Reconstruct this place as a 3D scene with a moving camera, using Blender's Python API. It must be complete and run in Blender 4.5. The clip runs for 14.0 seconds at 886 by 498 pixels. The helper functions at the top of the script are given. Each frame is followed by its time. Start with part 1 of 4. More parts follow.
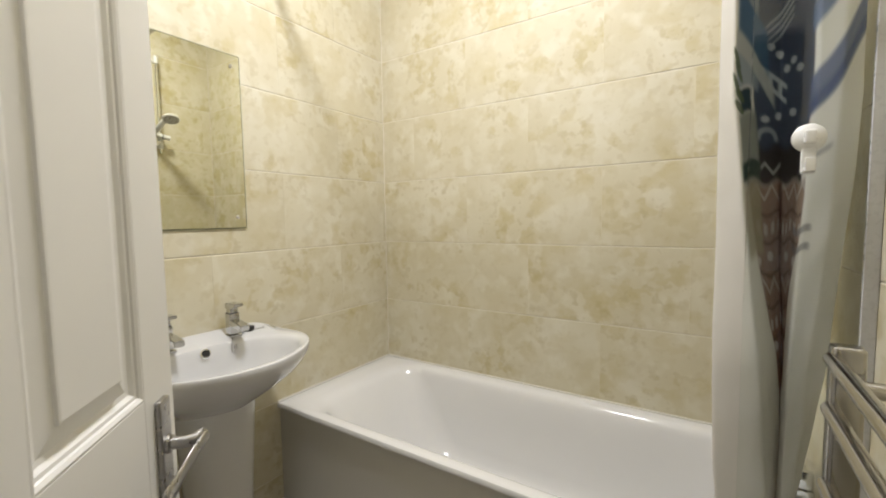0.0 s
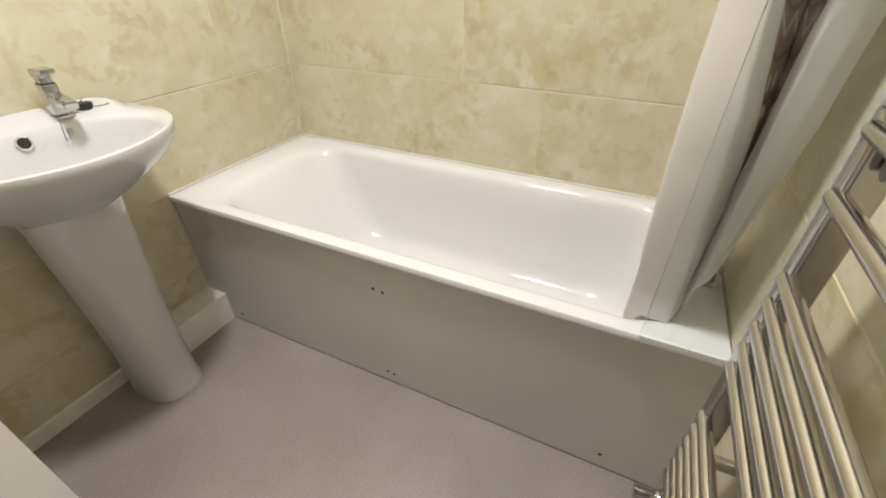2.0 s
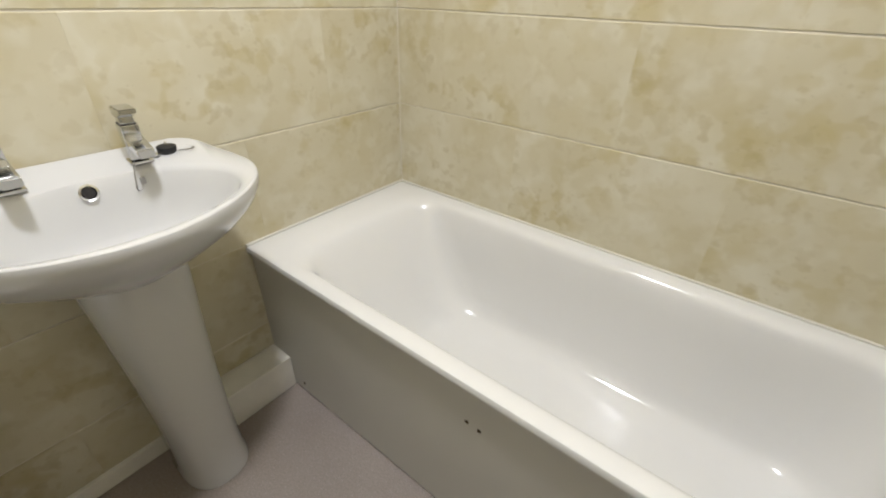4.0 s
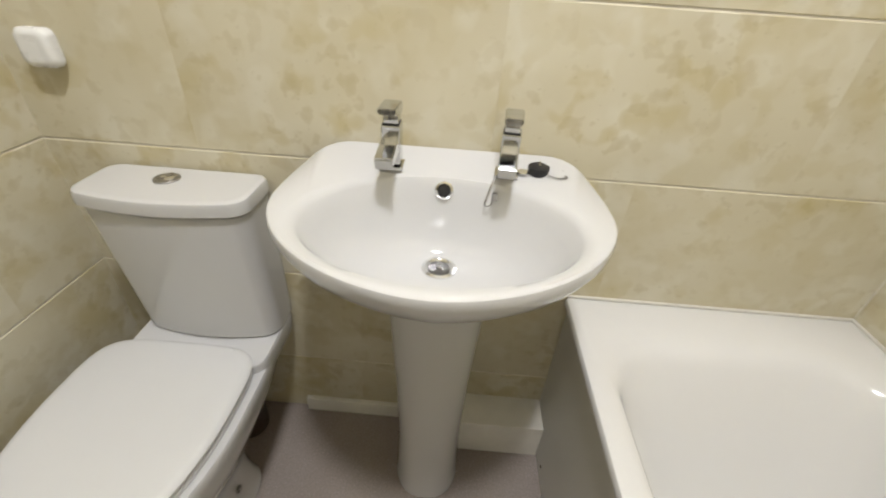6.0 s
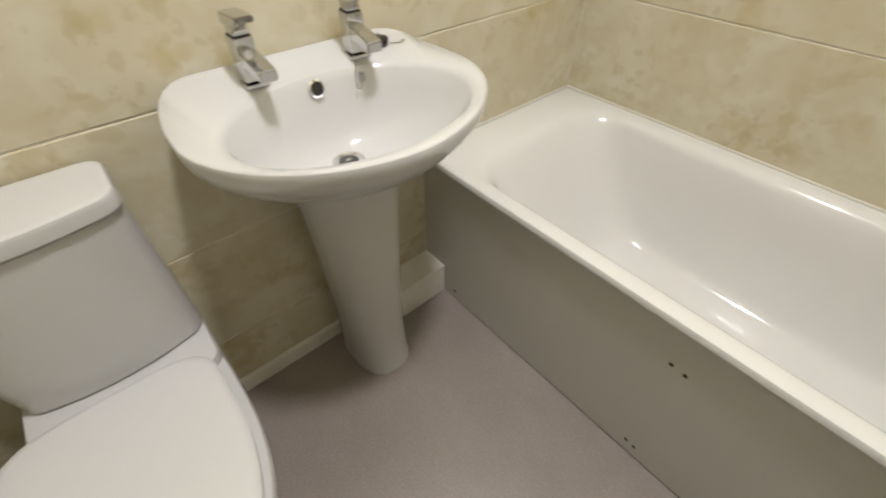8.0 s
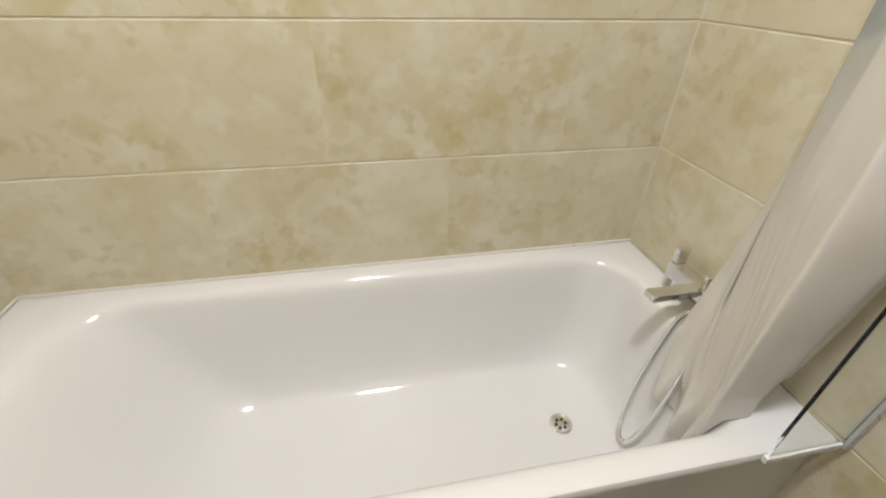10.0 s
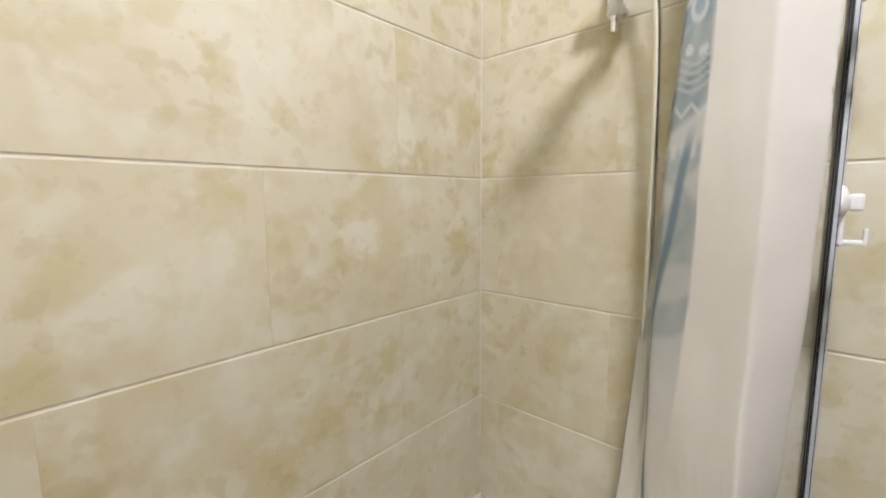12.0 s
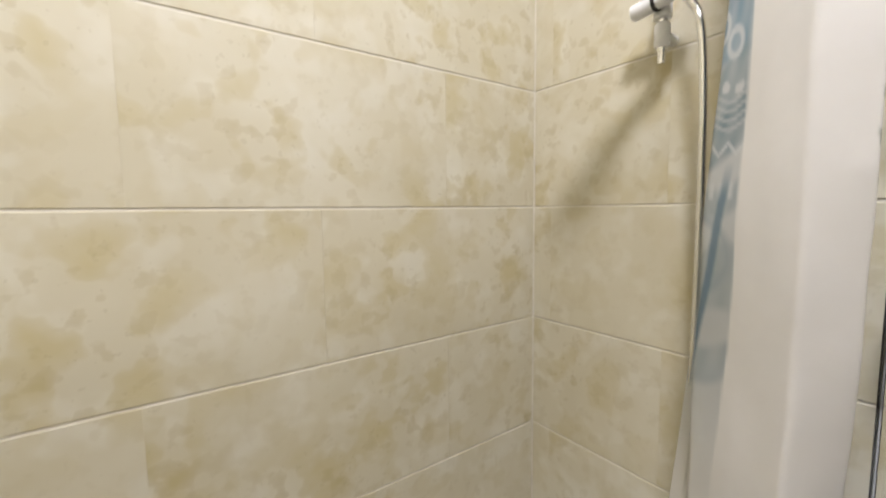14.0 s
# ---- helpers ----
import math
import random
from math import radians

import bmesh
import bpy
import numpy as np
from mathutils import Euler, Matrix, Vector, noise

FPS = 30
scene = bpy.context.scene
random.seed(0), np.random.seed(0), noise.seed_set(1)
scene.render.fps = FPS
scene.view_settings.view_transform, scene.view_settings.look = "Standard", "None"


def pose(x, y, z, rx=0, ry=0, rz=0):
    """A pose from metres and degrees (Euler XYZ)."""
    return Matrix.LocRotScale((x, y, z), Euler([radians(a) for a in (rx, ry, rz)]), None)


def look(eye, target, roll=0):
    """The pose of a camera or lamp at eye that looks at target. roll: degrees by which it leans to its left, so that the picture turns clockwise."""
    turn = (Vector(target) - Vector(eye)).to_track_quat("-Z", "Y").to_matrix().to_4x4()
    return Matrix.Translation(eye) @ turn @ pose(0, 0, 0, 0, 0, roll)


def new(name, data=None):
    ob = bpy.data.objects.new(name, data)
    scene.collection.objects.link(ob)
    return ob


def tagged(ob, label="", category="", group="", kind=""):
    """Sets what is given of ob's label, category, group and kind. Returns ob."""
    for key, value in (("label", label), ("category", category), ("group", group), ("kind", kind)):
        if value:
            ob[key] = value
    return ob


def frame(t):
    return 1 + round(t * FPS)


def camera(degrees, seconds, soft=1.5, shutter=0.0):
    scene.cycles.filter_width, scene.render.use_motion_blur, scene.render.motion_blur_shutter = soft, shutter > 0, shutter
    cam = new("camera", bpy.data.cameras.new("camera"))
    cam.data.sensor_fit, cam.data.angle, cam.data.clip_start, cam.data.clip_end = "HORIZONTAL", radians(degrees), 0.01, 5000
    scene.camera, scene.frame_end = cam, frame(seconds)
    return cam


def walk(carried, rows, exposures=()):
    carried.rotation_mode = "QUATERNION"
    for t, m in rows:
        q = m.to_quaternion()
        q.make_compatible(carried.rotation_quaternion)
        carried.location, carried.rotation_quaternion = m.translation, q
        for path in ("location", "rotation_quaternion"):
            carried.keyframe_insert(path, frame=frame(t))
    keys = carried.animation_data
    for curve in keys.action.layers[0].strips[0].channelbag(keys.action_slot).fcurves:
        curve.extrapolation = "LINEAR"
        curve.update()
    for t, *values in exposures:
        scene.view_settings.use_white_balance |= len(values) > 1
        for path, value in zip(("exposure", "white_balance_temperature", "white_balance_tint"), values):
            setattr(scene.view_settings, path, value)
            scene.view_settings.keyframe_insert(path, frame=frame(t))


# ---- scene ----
cam = camera(93.8, 14.0, 1.9, 0.25)
PATH = [
    (0, (1.47, 0.07, 1.273), (0.373, 1.736, 1.128), -0.9),
    (0.5, (1.425, 0.128, 1.303), (0.412, 1.827, 1.006), -0.3),
    (1, (1.411, 0.194, 1.296), (0.49, 1.883, 0.747), -0.0),
    (1.5, (1.401, 0.269, 1.236), (0.596, 1.892, 0.388), -0.1),
    (2, (1.406, 0.308, 1.201), (0.703, 1.796, 0.065), -0.0),
    (4.5, (0.975, 0.700, 1.208), (-0.319, 1.854, 0.211), 3.7),
    (5, (0.849, 0.812, 1.219), (-0.709, 1.498, 0.169), 4.6),
    (5.5, (0.808, 0.825, 1.199), (-0.852, 1.057, 0.108), 4.3),
    (6, (0.793, 0.768, 1.194), (-0.856, 0.728, 0.063), 3.9),
    (6.5, (0.823, 0.684, 1.19), (-0.798, 0.532, 0.028), 3.4),
    (7, (0.839, 0.534, 1.194), (-0.744, 0.635, -0.023), 2.4),
    (7.5, (0.807, 0.407, 1.194), (-0.584, 0.922, -0.147), -0.3),
    (8, (0.844, 0.419, 1.188), (-0.232, 1.348, -0.219), 0.1),
    (8.5, (0.904, 0.488, 1.196), (0.143, 1.69, -0.209), 0.7),
    (9, (0.905, 0.56, 1.216), (0.448, 1.957, -0.14), 1.1),
    (11.5, (0.807, 1.04, 1.337), (2.158, 2.437, 0.865), -0.8),
    (12, (0.784, 1.06, 1.412), (2.255, 2.395, 1.175), -0.4),
    (12.5, (0.765, 1.052, 1.496), (2.242, 2.395, 1.386), 0.6),
    (13, (0.745, 1.032, 1.56), (2.212, 2.39, 1.519), 1.1),
    (13.5, (0.762, 1.012, 1.55), (2.15, 2.45, 1.473), 0.6),
    (14, (0.82, 0.963, 1.459), (1.985, 2.578, 1.276), -0.7),
]
walk(cam, [(t, look(eye, target, roll)) for t, eye, target, roll in PATH],
     [(0.0, -0.18, 6350, 10), (1.0, 0.0, 6380, 10), (1.6, 0.18, 6450, 10), (2.1, 0.30, 6450, 10), (4.5, 0.0, 6180, 9), (5.5, 0.0, 6220, 9), (6.5, 0.02, 6420, 10), (7.5, -0.07, 6500, 10), (9.2, 0.0, 6500, 10), (11.5, 0.05, 6050, 15), (12.0, -0.10, 6050, 15), (13.0, -0.34, 6050, 15), (13.5, -0.37, 6080, 15), (14.0, -0.25, 6080, 15)])

# ---- world and exposure ----
world = bpy.data.worlds.new("world")
scene.world = world
world.use_nodes = True
world.node_tree.nodes["Background"].inputs[0].default_value = (0.5, 0.55, 0.6, 1)
world.node_tree.nodes["Background"].inputs[1].default_value = 0.02
LAMP_XY, LAMP_POWER = (0.85, 0.83), 275.0

# room: x from basin wall to shower wall, y from door wall to bath wall
ROOM_X, ROOM_Y0, ROOM_Y1, ROOM_H = 1.70, -0.100, 1.75, 2.87
ALCOVE_X, ALCOVE_Y = 1.96, 0.16
RIM = 0.541


# ---- materials ----
def nodes_of(name):
    m = bpy.data.materials.new(name)
    m.use_nodes = True
    nt = m.node_tree
    return m, nt, nt.nodes["Principled BSDF"]


def add(nt, kind, **values):
    n = nt.nodes.new(kind)
    for k, v in values.items():
        if k in n.inputs:
            n.inputs[k].default_value = v
        else:
            setattr(n, k, v)
    return n


def ramp(nt, source, stops):
    r = nt.nodes.new("ShaderNodeValToRGB")
    els = r.color_ramp.elements
    els[0].position, els[0].color = stops[0][0], (*stops[0][1], 1)
    els[1].position, els[1].color = stops[-1][0], (*stops[-1][1], 1)
    for p, c in stops[1:-1]:
        e = els.new(p)
        e.color = (*c, 1)
    nt.links.new(source, r.inputs[0])
    return r.outputs[0]


def grey(*stops):
    return [(p, (v, v, v)) for p, v in stops]


def blend(nt, fac, a, b, mode="MIX"):
    n = nt.nodes.new("ShaderNodeMix")
    n.data_type, n.blend_type = "RGBA", mode
    for sock, v in ((n.inputs[0], fac), (n.inputs[6], a), (n.inputs[7], b)):
        if isinstance(v, (tuple, float, int)):
            sock.default_value = v if not isinstance(v, tuple) else (*v[:3], 1)
        else:
            nt.links.new(v, sock)
    return n.outputs[2]


def bump(nt, bsdf, height, strength=0.2, distance=0.002):
    b = add(nt, "ShaderNodeBump", Strength=strength, Distance=distance)
    nt.links.new(height, b.inputs["Height"])
    nt.links.new(b.outputs[0], bsdf.inputs["Normal"])


def plain(name, colour, rough=0.4, metal=0.0, vary=0.06, scale=9.0, fine=0.0, coat=0.0, rough_vary=0.08, spec=0.5):
    """A painted, glazed or metal surface with faint uneven tone and gloss."""
    m, nt, b = nodes_of(name)
    co = nt.nodes.new("ShaderNodeTexCoord").outputs["Object"]
    n1 = add(nt, "ShaderNodeTexNoise", Scale=scale, Detail=4.0)
    nt.links.new(co, n1.inputs["Vector"])
    low = tuple(c * (1 - vary) for c in colour)
    high = tuple(min(1, c * (1 + vary)) for c in colour)
    nt.links.new(ramp(nt, n1.outputs["Fac"], [(0.3, low), (0.7, high)]), b.inputs["Base Color"])
    n2 = add(nt, "ShaderNodeTexNoise", Scale=scale * 6, Detail=3.0)
    nt.links.new(co, n2.inputs["Vector"])
    nt.links.new(ramp(nt, n2.outputs["Fac"], grey((0.3, max(0, rough - rough_vary)), (0.7, min(1, rough + rough_vary)))), b.inputs["Roughness"])
    b.inputs["Metallic"].default_value = metal
    b.inputs["Coat Weight"].default_value = coat
    b.inputs["Specular IOR Level"].default_value = spec
    if fine:
        n3 = add(nt, "ShaderNodeTexNoise", Scale=scale * 30, Detail=2.0)
        nt.links.new(co, n3.inputs["Vector"])
        bump(nt, b, n3.outputs["Fac"], fine, 0.001)
    return m


def stone_tile():
    """Cream travertine-look ceramic: pale clouds, ochre smears and small pitted spots, different on every tile."""
    m, nt, b = nodes_of("stone_tile")
    co = nt.nodes.new("ShaderNodeTexCoord").outputs["Object"]
    info = nt.nodes.new("ShaderNodeObjectInfo")
    shift = nt.nodes.new("ShaderNodeVectorMath")
    shift.operation = "MULTIPLY_ADD"
    nt.links.new(info.outputs["Random"], shift.inputs[0])
    shift.inputs[1].default_value = (37.0, 23.0, 51.0)
    nt.links.new(co, shift.inputs[2])
    at = shift.outputs[0]

    def noise_at(scale, detail, rough=0.5, distortion=0.0):
        n = add(nt, "ShaderNodeTexNoise", Scale=scale, Detail=detail, Roughness=rough, Distortion=distortion)
        nt.links.new(at, n.inputs["Vector"])
        return n.outputs["Fac"]

    def product(a, b2):
        n = nt.nodes.new("ShaderNodeMath")
        n.operation = "MULTIPLY"
        nt.links.new(a, n.inputs[0])
        nt.links.new(b2, n.inputs[1])
        return n.outputs[0]

    clouds = ramp(nt, noise_at(4.2, 3.0, 0.5, 0.1), [(0.32, (0.565, 0.515, 0.368)), (0.50, (0.598, 0.552, 0.412)), (0.68, (0.635, 0.595, 0.465))])
    where = ramp(nt, noise_at(3.6, 1.5), grey((0.40, 0.30), (0.60, 1.0)))
    pale = ramp(nt, noise_at(12.0, 2.0, 0.45, 0.0), grey((0.52, 0.0), (0.60, 0.34), (0.72, 0.6)))
    c = blend(nt, pale, clouds, (0.675, 0.645, 0.535))
    broad = ramp(nt, noise_at(13.0, 2.2, 0.5, 0.0), grey((0.51, 0.0), (0.565, 0.34), (0.70, 0.62)))
    c = blend(nt, product(broad, where), c, (0.468, 0.390, 0.180))
    blots = ramp(nt, noise_at(27.0, 2.0, 0.45, 0.0), grey((0.57, 0.0), (0.61, 0.26), (0.74, 0.48)))
    c = blend(nt, product(blots, where), c, (0.415, 0.345, 0.180))
    flecks = ramp(nt, noise_at(70.0, 2.0, 0.5, 0.0), grey((0.66, 0.0), (0.70, 0.22)))
    c = blend(nt, product(flecks, where), c, (0.36, 0.30, 0.17))
    nt.links.new(c, b.inputs["Base Color"])
    nt.links.new(ramp(nt, noise_at(14.0, 4.0), grey((0.3, 0.42), (0.7, 0.56))), b.inputs["Roughness"])
    b.inputs["Specular IOR Level"].default_value = 0.2
    bump(nt, b, noise_at(60.0, 4.0), 0.12, 0.001)
    return m


def vinyl():
    m, nt, b = nodes_of("floor_vinyl")
    co = nt.nodes.new("ShaderNodeTexCoord").outputs["Object"]
    n1 = add(nt, "ShaderNodeTexNoise", Scale=3.0, Detail=5.0, Roughness=0.6)
    n2 = add(nt, "ShaderNodeTexNoise", Scale=190.0, Detail=3.0, Roughness=0.7)
    n3 = add(nt, "ShaderNodeTexVoronoi", Scale=130.0)
    for n in (n1, n2, n3):
        nt.links.new(co, n.inputs["Vector"])
    base = ramp(nt, n1.outputs["Fac"], [(0.3, (0.246, 0.208, 0.188)), (0.7, (0.306, 0.265, 0.242))])
    grain = ramp(nt, n2.outputs["Fac"], grey((0.32, 0.84), (0.68, 1.14)))
    c = blend(nt, 1.0, base, grain, "MULTIPLY")
    fleck = ramp(nt, n3.outputs["Distance"], grey((0.10, 0.55), (0.22, 0.0)))
    c = blend(nt, fleck, c, (0.42, 0.39, 0.38))
    nt.links.new(c, b.inputs["Base Color"])
    b.inputs["Roughness"].default_value = 0.42
    bump(nt, b, n2.outputs["Fac"], 0.08, 0.0004)
    return m


def mouldy():
    """Off-white sealant with scattered grey-black mould spots."""
    m, nt, b = nodes_of("silicone")
    co = nt.nodes.new("ShaderNodeTexCoord").outputs["Object"]
    n1 = add(nt, "ShaderNodeTexNoise", Scale=34.0, Detail=4.0, Roughness=0.7)
    n2 = add(nt, "ShaderNodeTexNoise", Scale=3.0, Detail=1.0)
    for n in (n1, n2):
        nt.links.new(co, n.inputs["Vector"])
    spots = ramp(nt, n1.outputs["Fac"], grey((0.60, 0.0), (0.68, 0.8)))
    area = ramp(nt, n2.outputs["Fac"], grey((0.45, 0.0), (0.62, 1.0)))
    k = nt.nodes.new("ShaderNodeMath")
    k.operation = "MULTIPLY"
    nt.links.new(spots, k.inputs[0])
    nt.links.new(area, k.inputs[1])
    nt.links.new(blend(nt, k.outputs[0], (0.66, 0.64, 0.58), (0.10, 0.09, 0.075)), b.inputs["Base Color"])
    b.inputs["Roughness"].default_value = 0.5
    return m


def brushed(name, colour, rough):
    return plain(name, colour, rough, 1.0, 0.05, 14.0, 0.0, 0.0, 0.05)


TILE = stone_tile()
GROUT = plain("grout", (0.68, 0.64, 0.55), 0.85, 0, 0.1, 20, 0.5)
PLASTER = plain("ceiling_paint", (0.72, 0.71, 0.68), 0.9, 0, 0.03, 4, 0.3)
VINYL = vinyl()
CERAMIC = plain("glazed_ceramic", (0.588, 0.588, 0.588), 0.10, 0, 0.012, 3, 0, 0.3, 0.03)
ENAMEL = plain("bath_acrylic", (0.715, 0.71, 0.698), 0.13, 0, 0.015, 3, 0, 0.25, 0.04)
SEAT = plain("seat_plastic", (0.65, 0.652, 0.65), 0.22, 0, 0.012, 4, 0, 0, 0.04)
PANEL = plain("panel_board", (0.60, 0.59, 0.55), 0.38, 0, 0.02, 2, 0, 0, 0.0)
PAINT = plain("white_gloss_paint", (0.76, 0.75, 0.725), 0.36, 0, 0.02, 3, 0, 0, 0.03)
TRIM = plain("trim_paint", (0.78, 0.76, 0.70), 0.45, 0, 0.06, 12, 0.2)
PLASTIC = plain("white_plastic", (0.76, 0.76, 0.75), 0.28, 0, 0.015, 8)
CHROME = brushed("chrome", (0.80, 0.80, 0.80), 0.10)
RADIATOR = brushed("radiator_chrome", (0.50, 0.487, 0.47), 0.14)
STEEL = brushed("satin_steel", (0.40, 0.39, 0.38), 0.30)
RUBBER = plain("black_rubber", (0.012, 0.012, 0.013), 0.5, 0, 0.2, 40)
TAP = brushed("tap_chrome", (0.60, 0.60, 0.60), 0.07)
STRAINER = brushed("waste_strainer", (0.16, 0.155, 0.15), 0.35)
DARK = plain("dark_hole", (0.015, 0.013, 0.012), 0.7, 0, 0.2, 30)
SCREW = plain("rusted_screw", (0.10, 0.075, 0.05), 0.6, 0.6, 0.3, 90)
# dark brown of the added pipe that deepens shade behind the pan
SHADE_BROWN = plain("shade_brown", (0.055, 0.034, 0.026), 0.5, 0, 0.2, 20)
SILICONE = mouldy()


# ---- mesh helpers ----
def part(name, bm, material, parent=None, label="", smooth=True):
    me = bpy.data.meshes.new(name)
    bmesh.ops.recalc_face_normals(bm, faces=bm.faces)
    bm.to_mesh(me)
    bm.free()
    if smooth:
        for p in me.polygons:
            p.use_smooth = True
        me.set_sharp_from_angle(angle=radians(40))
    me.materials.append(material)
    ob = new(name, me)
    if smooth and len(me.vertices) < 900:
        wn = ob.modifiers.new("even_shading", "WEIGHTED_NORMAL")
        wn.keep_sharp = True
    if parent is not None:
        ob.parent = parent
    return tagged(ob, label)


def thing(name, label, category, group="", kind="", at=(0, 0, 0)):
    ob = new(name)
    ob.location = at
    ob.empty_display_size = 0.05
    return tagged(ob, label, category, group, kind)


def box(bm, x0, x1, y0, y1, z0, z1, bevel=0.0, segs=2):
    m = Matrix.Translation(((x0 + x1) / 2, (y0 + y1) / 2, (z0 + z1) / 2)) @ Matrix.Diagonal((x1 - x0, y1 - y0, z1 - z0, 1))
    vs = bmesh.ops.create_cube(bm, size=1.0, matrix=m)["verts"]
    if bevel:
        es = list({e for v in vs for e in v.link_edges})
        bmesh.ops.bevel(bm, geom=es, offset=bevel, segments=segs, profile=0.5, affect="EDGES")
    return bm


def boxed(x0, x1, y0, y1, z0, z1, bevel=0.0, segs=2):
    return box(bmesh.new(), x0, x1, y0, y1, z0, z1, bevel, segs)


def loft(bm, rings, cap_start=True, cap_end=True, closed=True):
    vr = [[bm.verts.new(p) for p in r] for r in rings]
    n = len(vr[0])
    for a, b in zip(vr, vr[1:]):
        for i in range(n if closed else n - 1):
            j = (i + 1) % n
            bm.faces.new((a[i], a[j], b[j], b[i]))
    if cap_start:
        bm.faces.new(vr[0][::-1])
    if cap_end:
        bm.faces.new(vr[-1])
    return bm


def tube(bm, points, radius, sides=10, caps=True):
    """A round bar along points; radius may be one number or one for each point."""
    pts = [Vector(p) for p in points]
    rad = radius if isinstance(radius, (list, tuple)) else [radius] * len(pts)
    rings, side = [], None
    for i, p in enumerate(pts):
        d = (pts[min(i + 1, len(pts) - 1)] - pts[max(i - 1, 0)]).normalized()
        if side is None:
            side = d.orthogonal().normalized()
        side = (side - d * side.dot(d)).normalized()
        up = d.cross(side)
        rings.append([p + rad[i] * (math.cos(a) * side + math.sin(a) * up) for a in (2 * math.pi * k / sides for k in range(sides))])
    return loft(bm, rings, caps, caps)


def smooth_path(points, steps=8):
    """A Catmull-Rom line through the points."""
    p = [Vector(q) for q in points]
    p = [2 * p[0] - p[1]] + p + [2 * p[-1] - p[-2]]
    out = []
    for i in range(1, len(p) - 2):
        for k in range(steps):
            t = k / steps
            a, b, c, d = p[i - 1:i + 3]
            out.append(0.5 * (2 * b + (c - a) * t + (2 * a - 5 * b + 4 * c - d) * t * t + (3 * b - a - 3 * c + d) * t ** 3))
    out.append(p[-2])
    return out


def disc(bm, centre, normal, profile, sides=24):
    """A turned shape: profile of (radius, height) along normal, closed at its ends."""
    n = Vector(normal).normalized()
    s = n.orthogonal().normalized()
    u = n.cross(s)
    c = Vector(centre)
    rings = [[c + n * h + r * (math.cos(a) * s + math.sin(a) * u) for a in (2 * math.pi * k / sides for k in range(sides))] for r, h in profile]
    return loft(bm, rings)


def oval(cx, cy, z, front, back, half, n_front=2.0, n_back=2.0, count=64):
    """An egg-shaped outline: reach to +x, to -x and to both sides of its centre."""
    out = []
    for k in range(count):
        a = 2 * math.pi * k / count
        c, s = math.cos(a), math.sin(a)
        n, r = (n_front, front) if c >= 0 else (n_back, back)
        out.append(Vector((cx + r * math.copysign(abs(c) ** (2 / n), c), cy + half * math.copysign(abs(s) ** (2 / n), s), z)))
    return out


def round_rect(x0, x1, y0, y1, r, z, per=8, side=10):
    out = []
    corners = [(x1 - r, y1 - r, 0), (x0 + r, y1 - r, 90), (x0 + r, y0 + r, 180), (x1 - r, y0 + r, 270)]
    for i, (cx, cy, a0) in enumerate(corners):
        for k in range(per + 1):
            a = radians(a0 + 90 * k / per)
            out.append(Vector((cx + r * math.cos(a), cy + r * math.sin(a), z)))
        nx, ny, na = corners[(i + 1) % 4]
        end = Vector((nx + r * math.cos(radians(na)), ny + r * math.sin(radians(na)), z))
        start = out[-1].copy()
        for k in range(1, side):
            out.append(start.lerp(end, k / side))
    return out


# ---- structure ----
T = 0.10
GAP = 0.0018
floor_bm = boxed(-T, ALCOVE_X + T, ROOM_Y0 - 1.0, ROOM_Y1 + T, -0.06, 0.0)
floor = tagged(part("floor", floor_bm, VINYL, smooth=False), "speckled mauve-grey sheet vinyl bathroom floor", "floor", kind="structure")
ceiling = tagged(part("ceiling", boxed(-T, ALCOVE_X + T, ROOM_Y0 - 1.0, ROOM_Y1 + T, ROOM_H, ROOM_H + 0.08), PLASTER, smooth=False), "plain white painted plaster ceiling", "ceiling", kind="structure")
DOOR_X0, DOOR_X1, DOOR_H = 1.266, 1.900, 1.98


def wall(name, label, pieces):
    bm = bmesh.new()
    for p in pieces:
        box(bm, *p)
    return tagged(part(name, bm, GROUT, smooth=False), label, "wall", kind="structure")


LABEL = "bathroom wall of cream travertine-look ceramic tiles with pale grout"
wall_west = wall("wall_west", LABEL, [(-T, -GAP, ROOM_Y0 - T, ROOM_Y1 + T, 0, ROOM_H)])
wall_north = wall("wall_north", LABEL, [(-GAP, ROOM_X + GAP, ROOM_Y1 + GAP, ROOM_Y1 + T, 0, ROOM_H)])
wall_east = wall("wall_east", LABEL, [(ROOM_X + GAP, ROOM_X + T, ALCOVE_Y, ROOM_Y1 + T, 0, ROOM_H), (ROOM_X + T, ALCOVE_X + T, ALCOVE_Y, ALCOVE_Y + T, 0, ROOM_H), (ALCOVE_X, ALCOVE_X + T, ROOM_Y0 - T, ALCOVE_Y, 0, ROOM_H)])
wall_south = wall("wall_south", LABEL, [(-GAP, DOOR_X0 - 0.03, ROOM_Y0 - T, ROOM_Y0 - GAP, 0, ROOM_H), (DOOR_X1 + 0.03, ALCOVE_X, ROOM_Y0 - T, ROOM_Y0 - GAP, 0, ROOM_H),
                                        (DOOR_X0 - 0.03, DOOR_X1 + 0.03, ROOM_Y0 - T, ROOM_Y0 - GAP, DOOR_H + 0.03, ROOM_H)])
hall = tagged(part("wall_hall", boxed(-T, ALCOVE_X + T, ROOM_Y0 - 1.0, ROOM_Y0 - 0.9, 0, ROOM_H), PLASTER, smooth=False), "plain white painted hallway wall beyond the door", "wall", kind="structure")
